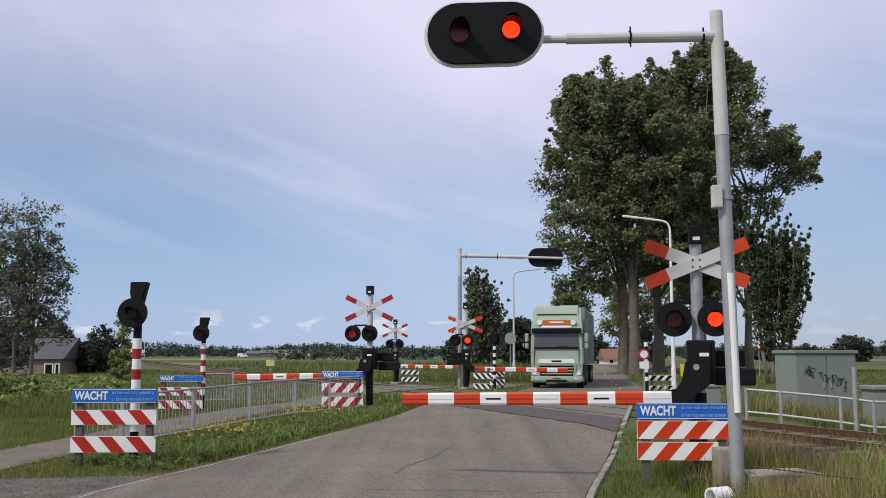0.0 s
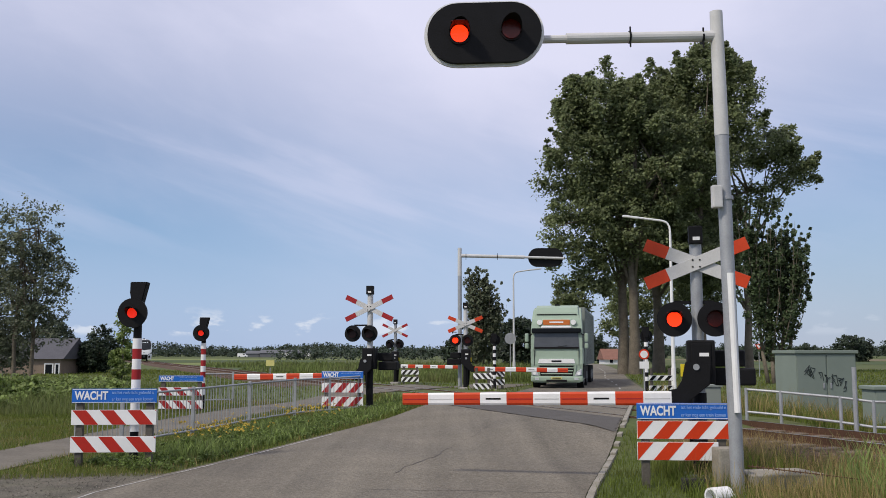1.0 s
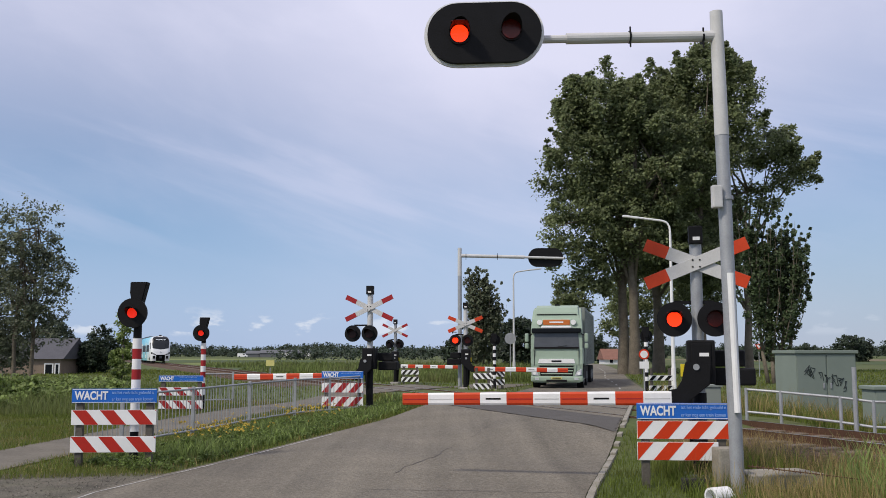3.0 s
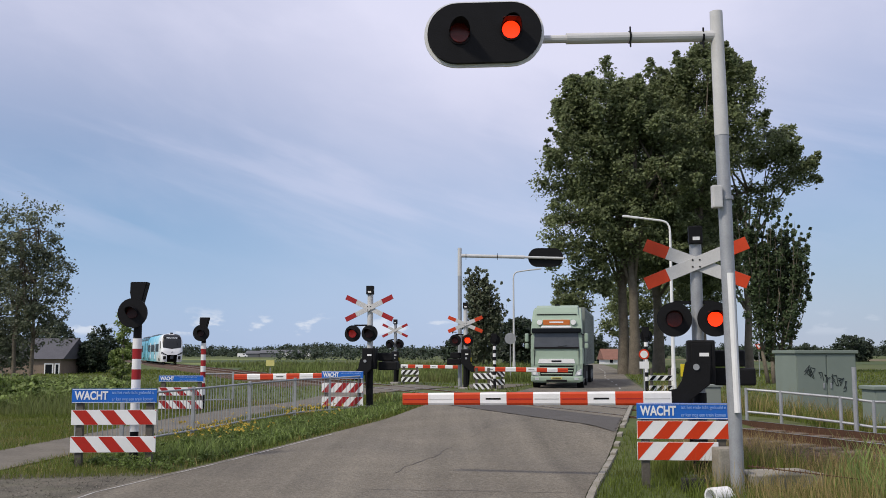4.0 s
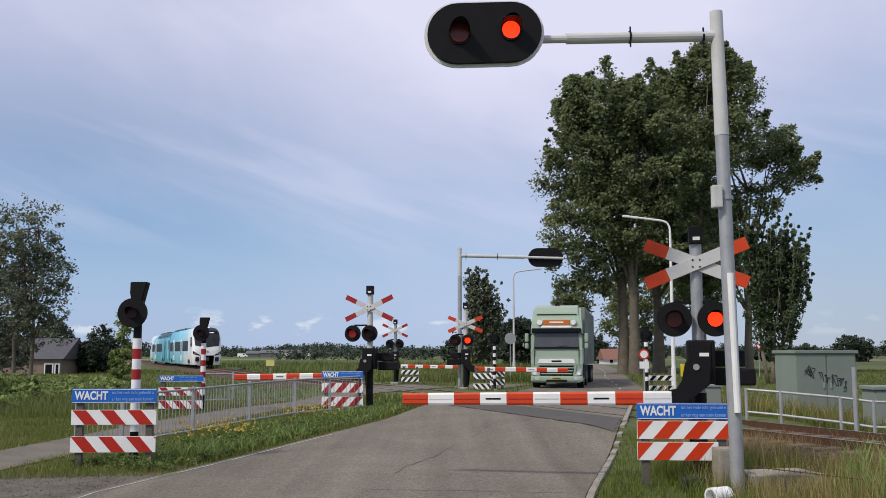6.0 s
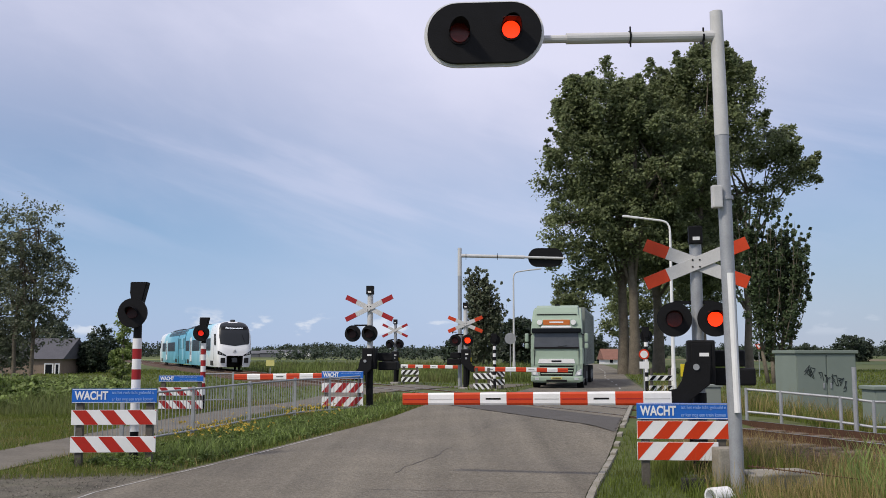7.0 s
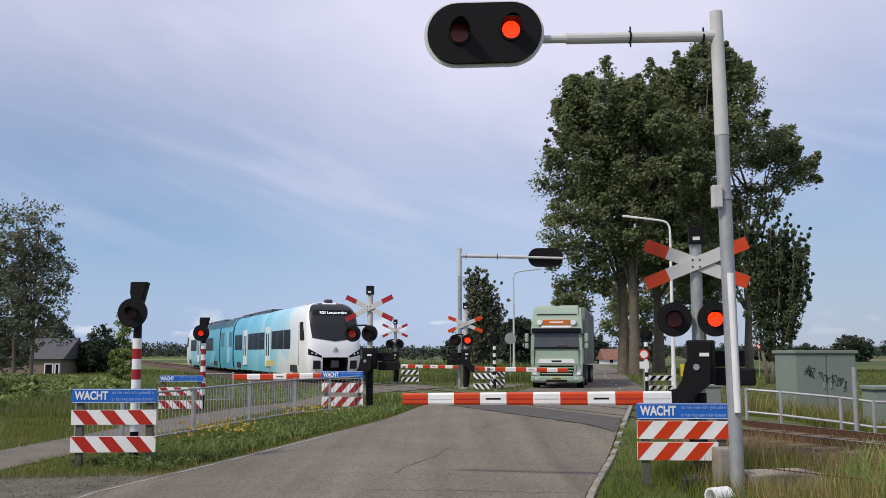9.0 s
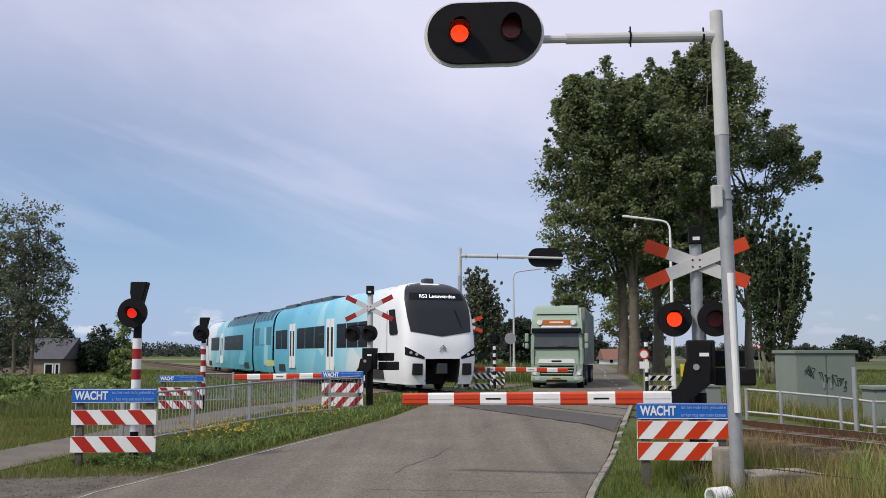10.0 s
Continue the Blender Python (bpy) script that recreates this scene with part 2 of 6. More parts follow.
M = {
    "asphalt": road_asphalt(),
    "seam": surf("tar", (0.105, 0.095, 0.085), 0.9, 0, 0.2, 3),
    "patch": surf("new_asphalt", (0.084, 0.078, 0.070), 0.85, 0, 0.2, 0.9, 0.5, 45),
    "path": surf("path_asphalt", (0.145, 0.130, 0.103), 0.9, 0, 0.3, 1.2, 0.5, 18),
    "gravel": surf("gravelly_asphalt", (0.118, 0.107, 0.083), 0.95, 0, 0.6, 2.6, 1.0, 30, dirt=(0.085, 0.09, 0.05), dirt_amt=0.5),
    "concrete": surf("concrete", (0.36, 0.34, 0.31), 0.85, 0, 0.2, 3, 0.4, 50, dirt=(0.16, 0.15, 0.12)),
    "line": surf("road_paint", (0.48, 0.47, 0.44), 0.7, 0, 0.3, 4, 0.2, 40, dirt=(0.16, 0.15, 0.13), dirt_amt=1.0),
    "earth": surf("grassy_earth", (0.074, 0.098, 0.026), 0.95, 0, 0.35, 0.35, 0.7, 9, dirt=(0.12, 0.11, 0.045), dirt_amt=0.6),
    "grass": leafy("grass_blades", (0.128, 0.168, 0.028), 0.45, 0.38, 1.3, (0.175, 0.165, 0.05)),
    "dry": leafy("dry_grass", (0.31, 0.24, 0.10), 0.4, 0.3),
    "herb": leafy("herb_leaves", (0.115, 0.165, 0.038), 0.5, 0.4, 1.0),
    "flower": leafy("yellow_flowers", (0.50, 0.36, 0.05), 0.3, 0.2),
    "poplar": leafy("poplar_leaves", (0.188, 0.222, 0.106), 0.5, 0.52),
    "willow": leafy("willow_leaves", (0.135, 0.156, 0.098), 0.45, 0.35),
    "far_leaf": leafy("far_leaves", (0.042, 0.060, 0.036), 0.45, 0.25),
    "shrub": leafy("shrub_leaves", (0.185, 0.245, 0.070), 0.45, 0.35),
    "kerb": surf("worn_kerb_concrete", (0.29, 0.27, 0.225), 0.9, 0, 0.3, 3, 0.5, 40, dirt=(0.11, 0.105, 0.06), dirt_amt=0.7),
    "darkleaf": leafy("dark_leaves", (0.068, 0.098, 0.042), 0.45, 0.35),
    "reed": leafy("reed_blades", (0.165, 0.210, 0.060), 0.45, 0.4, 0.6, (0.15, 0.15, 0.06)),
    "cabglass": surf("grey_windscreen", (0.075, 0.078, 0.082), 0.15, 0, 0.25, 1.6, spec=0.5),
    "curtain": surf("grey_trailer_curtain", (0.21, 0.235, 0.215), 0.6, 0, 0.08, 2, dirt=(0.16, 0.17, 0.15)),
    "bark": surf("bark", (0.135, 0.115, 0.086), 0.95, 0, 0.4, 2, 0.8, 14),
    "ballast": surf("ballast", (0.085, 0.056, 0.038), 0.95, 0, 0.45, 4, 1.0, 18),
    "stones": surf("ballast_stone", (0.115, 0.082, 0.058), 0.95, 0, 0.2, 4, 0, 30, 0.5),
    "pebble": surf("grey_pebble", (0.165, 0.15, 0.125), 0.95, 0, 0.2, 4, 0, 30, 0.6),
    "rust": surf("rusty_steel", (0.095, 0.050, 0.030), 0.8, 0.2, 0.3, 5, 0.4, 40),
    "railtop": surf("worn_rail_head", (0.42, 0.40, 0.38), 0.3, 0.9, 0.15, 5),
    "galv": surf("galvanised_steel", (0.36, 0.37, 0.38), 0.5, 0.4, 0.18, 5, 0.15, 60),
    "greypaint": surf("light_grey_paint", (0.55, 0.55, 0.54), 0.5, 0, 0.10, 4, 0.1, 60, dirt=(0.3, 0.3, 0.27), dirt_amt=0.3),
    "white": surf("white_paint", (0.80, 0.80, 0.79), 0.4, 0, 0.06, 5, 0.05, 60, dirt=(0.5, 0.5, 0.47), dirt_amt=0.25),
    "red": surf("signal_red_paint", (0.56, 0.040, 0.006), 0.45, 0, 0.10, 5, 0.05, 60),
    "darkred": surf("weathered_red_paint", (0.32, 0.018, 0.020), 0.5, 0, 0.12, 5, 0.05, 60),
    "deepred": surf("deep_red_paint", (0.42, 0.022, 0.012), 0.5, 0, 0.12, 5, 0.05, 60),
    "signorange": surf("orange_sign_face", (0.50, 0.14, 0.03), 0.5, 0, 0.08, 5),
    "oldsleeper": surf("brown_stained_concrete", (0.15, 0.12, 0.09), 0.9, 0, 0.25, 3, 0.4, 40),
    "aqua_a": surf("pale_aqua_panel", (0.30, 0.60, 0.72), 0.3, 0, 0.04, 2),
    "aqua_b": surf("mid_aqua_panel", (0.14, 0.46, 0.60), 0.3, 0, 0.04, 2),
    "fieldpale": surf("pale_field", (0.17, 0.20, 0.06), 0.95, 0, 0.25, 0.05, 0.3, 0.5),
    "fieldbrown": surf("stubble_field", (0.17, 0.14, 0.075), 0.95, 0, 0.25, 0.05, 0.3, 0.5),
    "fielddark": surf("dark_crop_field", (0.06, 0.085, 0.028), 0.95, 0, 0.25, 0.05, 0.3, 0.5),
    "orange": surf("faded_red_paint", (0.55, 0.052, 0.012), 0.5, 0, 0.12, 5, 0.05, 60),
    "blue": surf("blue_sign_face", (0.018, 0.13, 0.50), 0.4, 0, 0.06, 4),
    "paleblue": surf("pale_sign_ink", (0.30, 0.46, 0.78), 0.5, 0, 0.04, 8),
    "tealdark": surf("dark_teal_paint", (0.04, 0.18, 0.23), 0.35, 0, 0.06, 3),
    "black": surf("black_paint", (0.009, 0.009, 0.010), 0.6, 0, 0.2, 6, 0.1, 60, spec=0.15),
    "blackpl": surf("black_rubber", (0.012, 0.012, 0.013), 0.75, 0, 0.2, 6, 0.2, 40),
    # darker copy of the unlit lens red, with the hood's shade put into it
    "dimside": surf("unlit_shaded_lens", (0.030, 0.005, 0.004), 0.4, 0, 0.15, 30),
    "dim": surf("unlit_red_lens", (0.11, 0.013, 0.008), 0.25, 0, 0.15, 30),
    "lit": glow("lit_red_lens", (1.0, 0.030, 0.004), 1.9),
    "litside": glow("glancing_red_lens", (0.75, 0.018, 0.004), 0.9),
    "litdim": glow("sidelit_red_lens", (0.50, 0.02, 0.012), 0.17),
    "cabinet": surf("grey_green_cabinet", (0.20, 0.24, 0.205), 0.6, 0, 0.08, 3, 0.1, 50, dirt=(0.2, 0.23, 0.19), dirt_amt=0.35),
    "ink": surf("spray_paint", (0.02, 0.03, 0.03), 0.6, 0, 0.1, 9),
    "mint": surf("mint_truck_paint", (0.300, 0.385, 0.300), 0.35, 0, 0.05, 2, dirt=(0.25, 0.31, 0.25), dirt_amt=0.25),
    "mintpale": surf("pale_mint_paint", (0.36, 0.47, 0.37), 0.4, 0, 0.05, 2),
    "chrome": surf("silver_trim", (0.62, 0.63, 0.63), 0.35, 0.5, 0.06, 6),
    "glass": surf("dark_glass", (0.012, 0.014, 0.017), 0.3, 0, 0.1, 3, spec=0.03),
    "trainwhite": surf("white_train_paint", (0.86, 0.87, 0.88), 0.3, 0, 0.04, 1.5, dirt=(0.62, 0.62, 0.6), dirt_amt=0.25),
    "charcoal": surf("dark_grey_train_paint", (0.05, 0.055, 0.062), 0.35, 0, 0.1, 3),
    "under": surf("grimy_underframe", (0.035, 0.033, 0.030), 0.85, 0.1, 0.3, 4, 0.4, 30),
    "paleyellow": surf("faded_yellow_plate", (0.60, 0.55, 0.20), 0.6, 0, 0.08, 6),
    "screen": surf("tinted_windscreen", (0.020, 0.023, 0.027), 0.32, 0, 0.1, 3, spec=0.3),
    "yellow": surf("yellow_plate", (0.70, 0.56, 0.03), 0.5, 0, 0.06, 6),
    "tile": surf("orange_roof_tile", (0.21, 0.105, 0.075), 0.8, 0, 0.2, 2, 0.3, 12),
    "slate": surf("dark_roof_tile", (0.085, 0.085, 0.095), 0.8, 0, 0.2, 1.5, 0.3, 8),
    "brick": surf("brown_brick", (0.22, 0.17, 0.13), 0.9, 0, 0.2, 1.5, 0.3, 15),
    "greyshed": surf("grey_shed_cladding", (0.12, 0.125, 0.135), 0.8, 0, 0.12, 0.2),
    "wood": surf("weathered_wood", (0.10, 0.09, 0.075), 0.9, 0, 0.25, 4, 0.4, 30),
    "led": glow("display_letters", (0.85, 0.9, 1.0), 0.8),
}


def train_livery():
    """White cab that fades through pale aqua to teal towards the middle of the train, in slanting blocks."""
    m = surf("aqua_livery", (0.8, 0.8, 0.8), 0.3, 0, 0.04, 1.5)
    n, l = m.node_tree.nodes, m.node_tree.links
    c = n.new("ShaderNodeTexCoord")
    sp = n.new("ShaderNodeSeparateXYZ")
    l.new(c.outputs["Object"], sp.inputs["Vector"])
    ad = n.new("ShaderNodeMath")
    ad.operation = "MULTIPLY_ADD"
    ad.inputs[1].default_value = -0.55
    l.new(sp.outputs["Z"], ad.inputs[0])
    l.new(sp.outputs["X"], ad.inputs[2])
    mr = n.new("ShaderNodeMapRange")
    mr.inputs["From Min"].default_value, mr.inputs["From Max"].default_value = -55.5, 0
    l.new(ad.outputs["Value"], mr.inputs["Value"])
    r = n.new("ShaderNodeValToRGB")
    stops = [(0.0, (0.78, 0.80, 0.81)), (0.05, (0.66, 0.79, 0.81)), (0.12, (0.34, 0.63, 0.70)), (0.24, (0.085, 0.38, 0.50)), (0.40, (0.06, 0.33, 0.45)),
             (0.50, (0.08, 0.39, 0.54)), (0.62, (0.125, 0.47, 0.64)), (0.74, (0.22, 0.59, 0.75)), (0.84, (0.46, 0.73, 0.82)), (0.91, (0.80, 0.82, 0.83))]
    el = r.color_ramp.elements
    el[0].position, el[0].color = stops[0][0], (*stops[0][1], 1)
    el[1].position, el[1].color = stops[-1][0], (*stops[-1][1], 1)
    for p, cc in stops[1:-1]:
        e = el.new(p)
        e.color = (*cc, 1)
    # large slanting facets, each a little nearer to white or to teal
    mp = n.new("ShaderNodeMapping")
    mp.inputs["Rotation"].default_value = (0, radians(28), 0)
    mp.inputs["Scale"].default_value = (0.42, 0.02, 0.42)
    l.new(c.outputs["Object"], mp.inputs["Vector"])
    vo = n.new("ShaderNodeTexVoronoi")
    vo.inputs["Scale"].default_value = 1.0
    l.new(mp.outputs["Vector"], vo.inputs["Vector"])
    sc = n.new("ShaderNodeSeparateColor")
    l.new(vo.outputs["Color"], sc.inputs["Color"])
    fa = n.new("ShaderNodeMath")
    fa.operation = "MULTIPLY_ADD"
    fa.inputs[1].default_value = 0.13
    l.new(sc.outputs["Red"], fa.inputs[0])
    sb = n.new("ShaderNodeMath")
    sb.operation = "SUBTRACT"
    sb.inputs[1].default_value = 0.065
    l.new(mr.outputs["Result"], sb.inputs[0])
    l.new(sb.outputs["Value"], fa.inputs[2])
    l.new(fa.outputs["Value"], r.inputs["Fac"])
    l.new(r.outputs["Color"], n["Hue/Saturation/Value"].inputs["Color"])
    return m


M["livery"] = train_livery()


# ---- mesh helpers ----
def part(name, bm, material, parent=None, label="", smooth=False):
    me = bpy.data.meshes.new(name)
    bmesh.ops.recalc_face_normals(bm, faces=bm.faces)
    bm.to_mesh(me)
    bm.free()
    me.materials.append(M[material])
    if smooth and len(me.polygons) > 60:
        me.polygons.foreach_set("use_smooth", [len(p.vertices) < 5 for p in me.polygons])
    ob = new(name, me)
    if parent:
        ob.parent = parent
    if label:
        ob["label"] = label
    return ob


def thing(name, m, label, category, group="", kind=""):
    ob = new(name)
    ob.matrix_basis = m
    ob.empty_display_size = 0.2
    return tagged(ob, label, category, group, kind)


def box(bm, x0, x1, y0, y1, z0, z1, bev=0.0):
    r = bmesh.ops.create_cube(bm, size=1, matrix=Matrix.Translation(((x0 + x1) / 2, (y0 + y1) / 2, (z0 + z1) / 2)) @ Matrix.Diagonal((abs(x1 - x0), abs(y1 - y0), abs(z1 - z0), 1)))
    if bev:
        ed = list({e for v in r["verts"] for e in v.link_edges})
        bmesh.ops.bevel(bm, geom=ed, offset=bev, segments=2, affect="EDGES", profile=0.6)
    return bm


def cyl(bm, p0, p1, r0, r1=None, seg=14):
    p0, p1 = Vector(p0), Vector(p1)
    d = p1 - p0
    m = Matrix.Translation((p0 + p1) / 2) @ d.to_track_quat("Z", "Y").to_matrix().to_4x4()
    bmesh.ops.create_cone(bm, cap_ends=True, segments=seg, radius1=r0, radius2=r0 if r1 is None else r1, depth=d.length, matrix=m)
    return bm


def prism(bm, pts, y0, y1, bev=0.0):
    """Polygon in x and z, extruded from y0 to y1."""
    a = [bm.verts.new((x, y0, z)) for x, z in pts]
    b = [bm.verts.new((x, y1, z)) for x, z in pts]
    bm.faces.new(a)
    bm.faces.new(b[::-1])
    n = len(pts)
    for i in range(n):
        bm.faces.new((a[i], b[i], b[(i + 1) % n], a[(i + 1) % n]))
    if bev:
        bmesh.ops.bevel(bm, geom=bm.edges[:], offset=bev, segments=2, affect="EDGES")
    return bm


def tube(bm, pts, r, seg=8):
    for a, b in zip(pts, pts[1:]):
        cyl(bm, a, b, r, seg=seg)
    return bm


def B():
    return bmesh.new()


def ring(bm, y0, y1, outer, r, n=28, cx=0.0, cz=0.0):
    """A plate between y0 and y1 with an outline (list of x, z around the centre) and a round hole of radius r."""
    vs = []
    for i in range(n):
        a = 2 * math.pi * i / n
        ox, oz = outer(a)
        ix, iz = r * math.cos(a), r * math.sin(a)
        vs.append([bm.verts.new((cx + x, y, cz + z)) for x, z, y in ((ox, oz, y0), (ox, oz, y1), (ix, iz, y1), (ix, iz, y0))])
    for i in range(n):
        p, q = vs[i], vs[(i + 1) % n]
        for k in range(4):
            bm.faces.new((p[k], p[(k + 1) % 4], q[(k + 1) % 4], q[k]))
    return bm


def mesh_np(name, verts, quads, material, parent=None, tri=False):
    k = 3 if tri else 4
    me = bpy.data.meshes.new(name)
    me.vertices.add(len(verts))
    me.vertices.foreach_set("co", np.asarray(verts, np.float32).ravel())
    q = np.asarray(quads, np.int32)
    me.loops.add(q.size)
    me.loops.foreach_set("vertex_index", q.ravel())
    me.polygons.add(len(q))
    me.polygons.foreach_set("loop_start", np.arange(0, q.size, k, dtype=np.int32))
    me.update(calc_edges=True)
    me.materials.append(M[material])
    ob = new(name, me)
    if parent:
        ob.parent = parent
    return ob


def writing(name, words, size, material, parent, m, depth=0.002, bold=0.0):
    cu = bpy.data.curves.new(name, "FONT")
    cu.body, cu.size, cu.extrude, cu.align_x, cu.align_y = words, size, depth, "LEFT", "CENTER"
    cu.offset = bold
    tmp = bpy.data.objects.new(name, cu)
    me = bpy.data.meshes.new_from_object(tmp)
    bpy.data.objects.remove(tmp)
    me.materials.append(M[material])
    ob = new(name, me)
    ob.parent, ob.matrix_basis = parent, m
    return ob


# ---- the lie of the land ----
def track_d(x, y):
    return (13.38 - 0.384 * y - x) * 0.9335


def sstep(t):
    t = min(1.0, max(0.0, t))
    return t * t * (3 - 2 * t)


def gz(x, y):
    base = -0.15 + 0.2 * min(1, max(0, (y - 10) / 16))
    t = 1 - sstep((abs(track_d(x, y)) - 1.8) / 3.8)
    s = -((x + 0.25) * 0.3585 - (y - 35.5) * 0.9335)
    c = 1 - sstep((abs(s + 3.0) - 12.5) / 4)
    return base + (0.32 * c - 0.05 * (1 - c) - base) * t


RAIL = 0.36


def axis(lo, hi, dense_lo, dense_hi, step, grow=1.18):
    v = list(np.arange(dense_lo, dense_hi + 1e-6, step))
    s, a = step, dense_hi
    while a < hi:
        s *= grow
        a += s
        v.append(a)
    s, a = step, dense_lo
    while a > lo:
        s *= grow
        a -= s
        v.insert(0, a)
    return v


def sheet(name, xs, ys, f, material):
    verts = [(x, y, f(x, y)) for y in ys for x in xs]
    w = len(xs)
    quads = [(j * w + i, j * w + i + 1, (j + 1) * w + i + 1, (j + 1) * w + i) for j in range(len(ys) - 1) for i in range(w - 1)]
    return mesh_np(name, verts, quads, material)


ground = sheet("ground", axis(-3000, 3000, -30, 30, 0.6), axis(-600, 4000, 4, 70, 0.6), lambda x, y: gz(x, y), "earth")
tagged(ground, "flat green polder grassland reaching to the horizon", "ground", kind="structure")


def lerp(tab, y):
    return float(np.interp(y, [p[1] for p in tab], [p[0] for p in tab]))


LEFT = [(-6.2, -20), (-5.4, 6), (-4.75, 13), (-3.75, 16.3), (-3.05, 19), (-1.75, 24), (-0.45, 28), (1.2, 34), (4.0, 45.9), (6.9, 60), (11.4, 86), (17.3, 122), (20.5, 155), (19, 200)]
RIGHT = [(-6, -20), (0.4, 6), (1.97, 13.3), (2.96, 17.3), (3.72, 20.3), (5.33, 27.7), (9.5, 45.9), (12.9, 68), (16.6, 90), (21.2, 122), (25.2, 155), (23, 200)]


def strip(name, left, right, y0, y1, step, lift, material, cross=8, thick=0.0):
    verts, quads = [], []
    ys = np.arange(y0, y1 + 1e-6, step)
    for y in ys:
        a, b = lerp(left, y), lerp(right, y)
        for i in range(cross + 1):
            x = a + (b - a) * i / cross
            verts.append((x, y, gz(x, y) + lift))
    w = cross + 1
    for j in range(len(ys) - 1):
        for i in range(cross):
            quads.append((j * w + i, j * w + i + 1, (j + 1) * w + i + 1, (j + 1) * w + i))
    return mesh_np(name, verts, quads, material)


road = strip("road", LEFT, RIGHT, -20, 200, 0.6, 0.03, "asphalt")
tagged(road, "worn grey asphalt country road over the level crossing", "road", kind="structure")

# ---- road and path details ----
PL = [(-10.4, 4), (-8.9, 12), (-8.2, 18), (-7.4, 24), (-6.5, 30), (-4.3, 37), (-1.8, 44), (1.2, 52), (3.0, 57)]
PR = [(-9.0, 4), (-7.4, 12), (-6.6, 17.5), (-5.6, 24), (-4.6, 29.8), (-2.2, 35.5), (0.2, 41), (3.2, 48), (5.2, 54)]
cycle_path = strip("cycle_path", PL, PR, 4, 54, 0.6, 0.022, "path", 4)
tagged(cycle_path, "narrow grey asphalt cycle path beside the road", "cycle path", kind="structure")
apron = strip("side_road", [(-40, 8), (-40, 13.9), (-5.2, 15.0)], [(-5.0, 8), (-4.6, 13.2), (-4.0, 15.0)], 8, 15, 0.25, 0.012, "gravel", 12)
tagged(apron, "gravelly asphalt mouth of a side track", "side road", kind="structure")
vs, qs = [], []
for k in range(166):
    t = -17 + k * 0.1
    for d in (2.60, 2.43, 2.26, 2.09, 1.92, 1.75, 1.58, 1.41, 1.24):
        px, py = -0.25 - 0.3585 * t - 0.9335 * d, 35.5 + 0.9335 * t - 0.3585 * d
        px = min(max(px, lerp(LEFT, py) + 0.05), lerp(RIGHT, py) - 0.02)
        vs.append((px, py, gz(px, py) + 0.037))
for k in range(165):
    for c in range(8):
        p, q = vs[9 * k + c], vs[9 * k + 10 + c]
        if lerp(LEFT, p[1]) + 0.055 < p[0] < lerp(RIGHT, p[1]) - 0.025 or lerp(LEFT, q[1]) + 0.055 < q[0] < lerp(RIGHT, q[1]) - 0.025:
            qs.append((9 * k + c, 9 * k + c + 1, 9 * k + c + 10, 9 * k + c + 9))
crossing_deck = mesh_np("crossing_deck", vs, qs, "patch")
tagged(crossing_deck, "dark newer asphalt band laid along the rails", "crossing deck", kind="structure")


def edge_line(tab, inset, w, y0, y1, name, label):
    a = [(x + inset, y) for x, y in tab]
    b = [(x + inset + w, y) for x, y in tab]
    return tagged(strip(name, a, b, y0, y1, 0.5, 0.037, "line", 1), label, "road marking", kind="structure")


edge_line(LEFT, 0.12, 0.03, 4, 21.0, "edge_line", "worn white edge line on the asphalt")
CEN = [(7.2, 40), (7.9, 43), (9.4, 53), (11.45, 68.8), (15, 90), (19.3, 122), (22.5, 155)]
for k in range(15):
    y = 40 + k * 5.5
    edge_line(CEN, 0, 0.10, y, y + 2.0, "centre_dash", "worn white centre dash on the asphalt")
for i in range(26):
    y = 8 + i * 0.82
    bm = B()
    x = lerp(RIGHT, y)
    dx = lerp(RIGHT, y + 0.8) - x
    box(bm, -0.05, 0.05, 0, 0.812, -0.1, 0.06, 0.015)
    k = part("kerbstone", bm, "kerb")
    k.matrix_basis = pose(x + 0.07, y, gz(x, y) + 0.0, 0, 0, -math.degrees(math.atan2(dx, 0.8)))
    tagged(k, "weathered concrete kerbstone along the road edge", "kerb", "kerb of the road", "structure")

# cracks in the asphalt, thin tar-filled seams
rng = np.random.default_rng(4)


def seam(p, q, w, name="tar_seam"):
    n = 26
    vs, qs = [], []
    off = np.cumsum(rng.normal(0, 0.035, n + 1))
    off -= np.linspace(0, off[-1], n + 1)
    d = Vector((q[0] - p[0], q[1] - p[1], 0)).normalized()
    for i in range(n + 1):
        t = i / n
        x = p[0] + (q[0] - p[0]) * t - d.y * off[i]
        y = p[1] + (q[1] - p[1]) * t + d.x * off[i]
        ww = w * (0.5 + rng.random())
        for s in (-1, 1):
            xx, yy = x - d.y * ww * s, y + d.x * ww * s
            vs.append((xx, yy, gz(xx, yy) + 0.036))
    for i in range(n):
        qs.append((2 * i, 2 * i + 1, 2 * i + 3, 2 * i + 2))
    return tagged(mesh_np(name, vs, qs, "seam"), "dark tar-filled crack in the asphalt", "crack", kind="structure")


seam((-0.75, 14.9), (1.0, 21.5), 0.007)
seam((-1.1, 13.35), (1.85, 12.85), 0.009)

# ---- railway ----
TD = Vector((0.3585, -0.9335, 0))
TN = Vector((0.9335, 0.3585, 0))
T0 = Vector((-0.25, 35.5, 0))


def on_track(s, side=0.0, z=0.0):
    p = T0 - TD * s + TN * side
    return Vector((p.x, p.y, z))


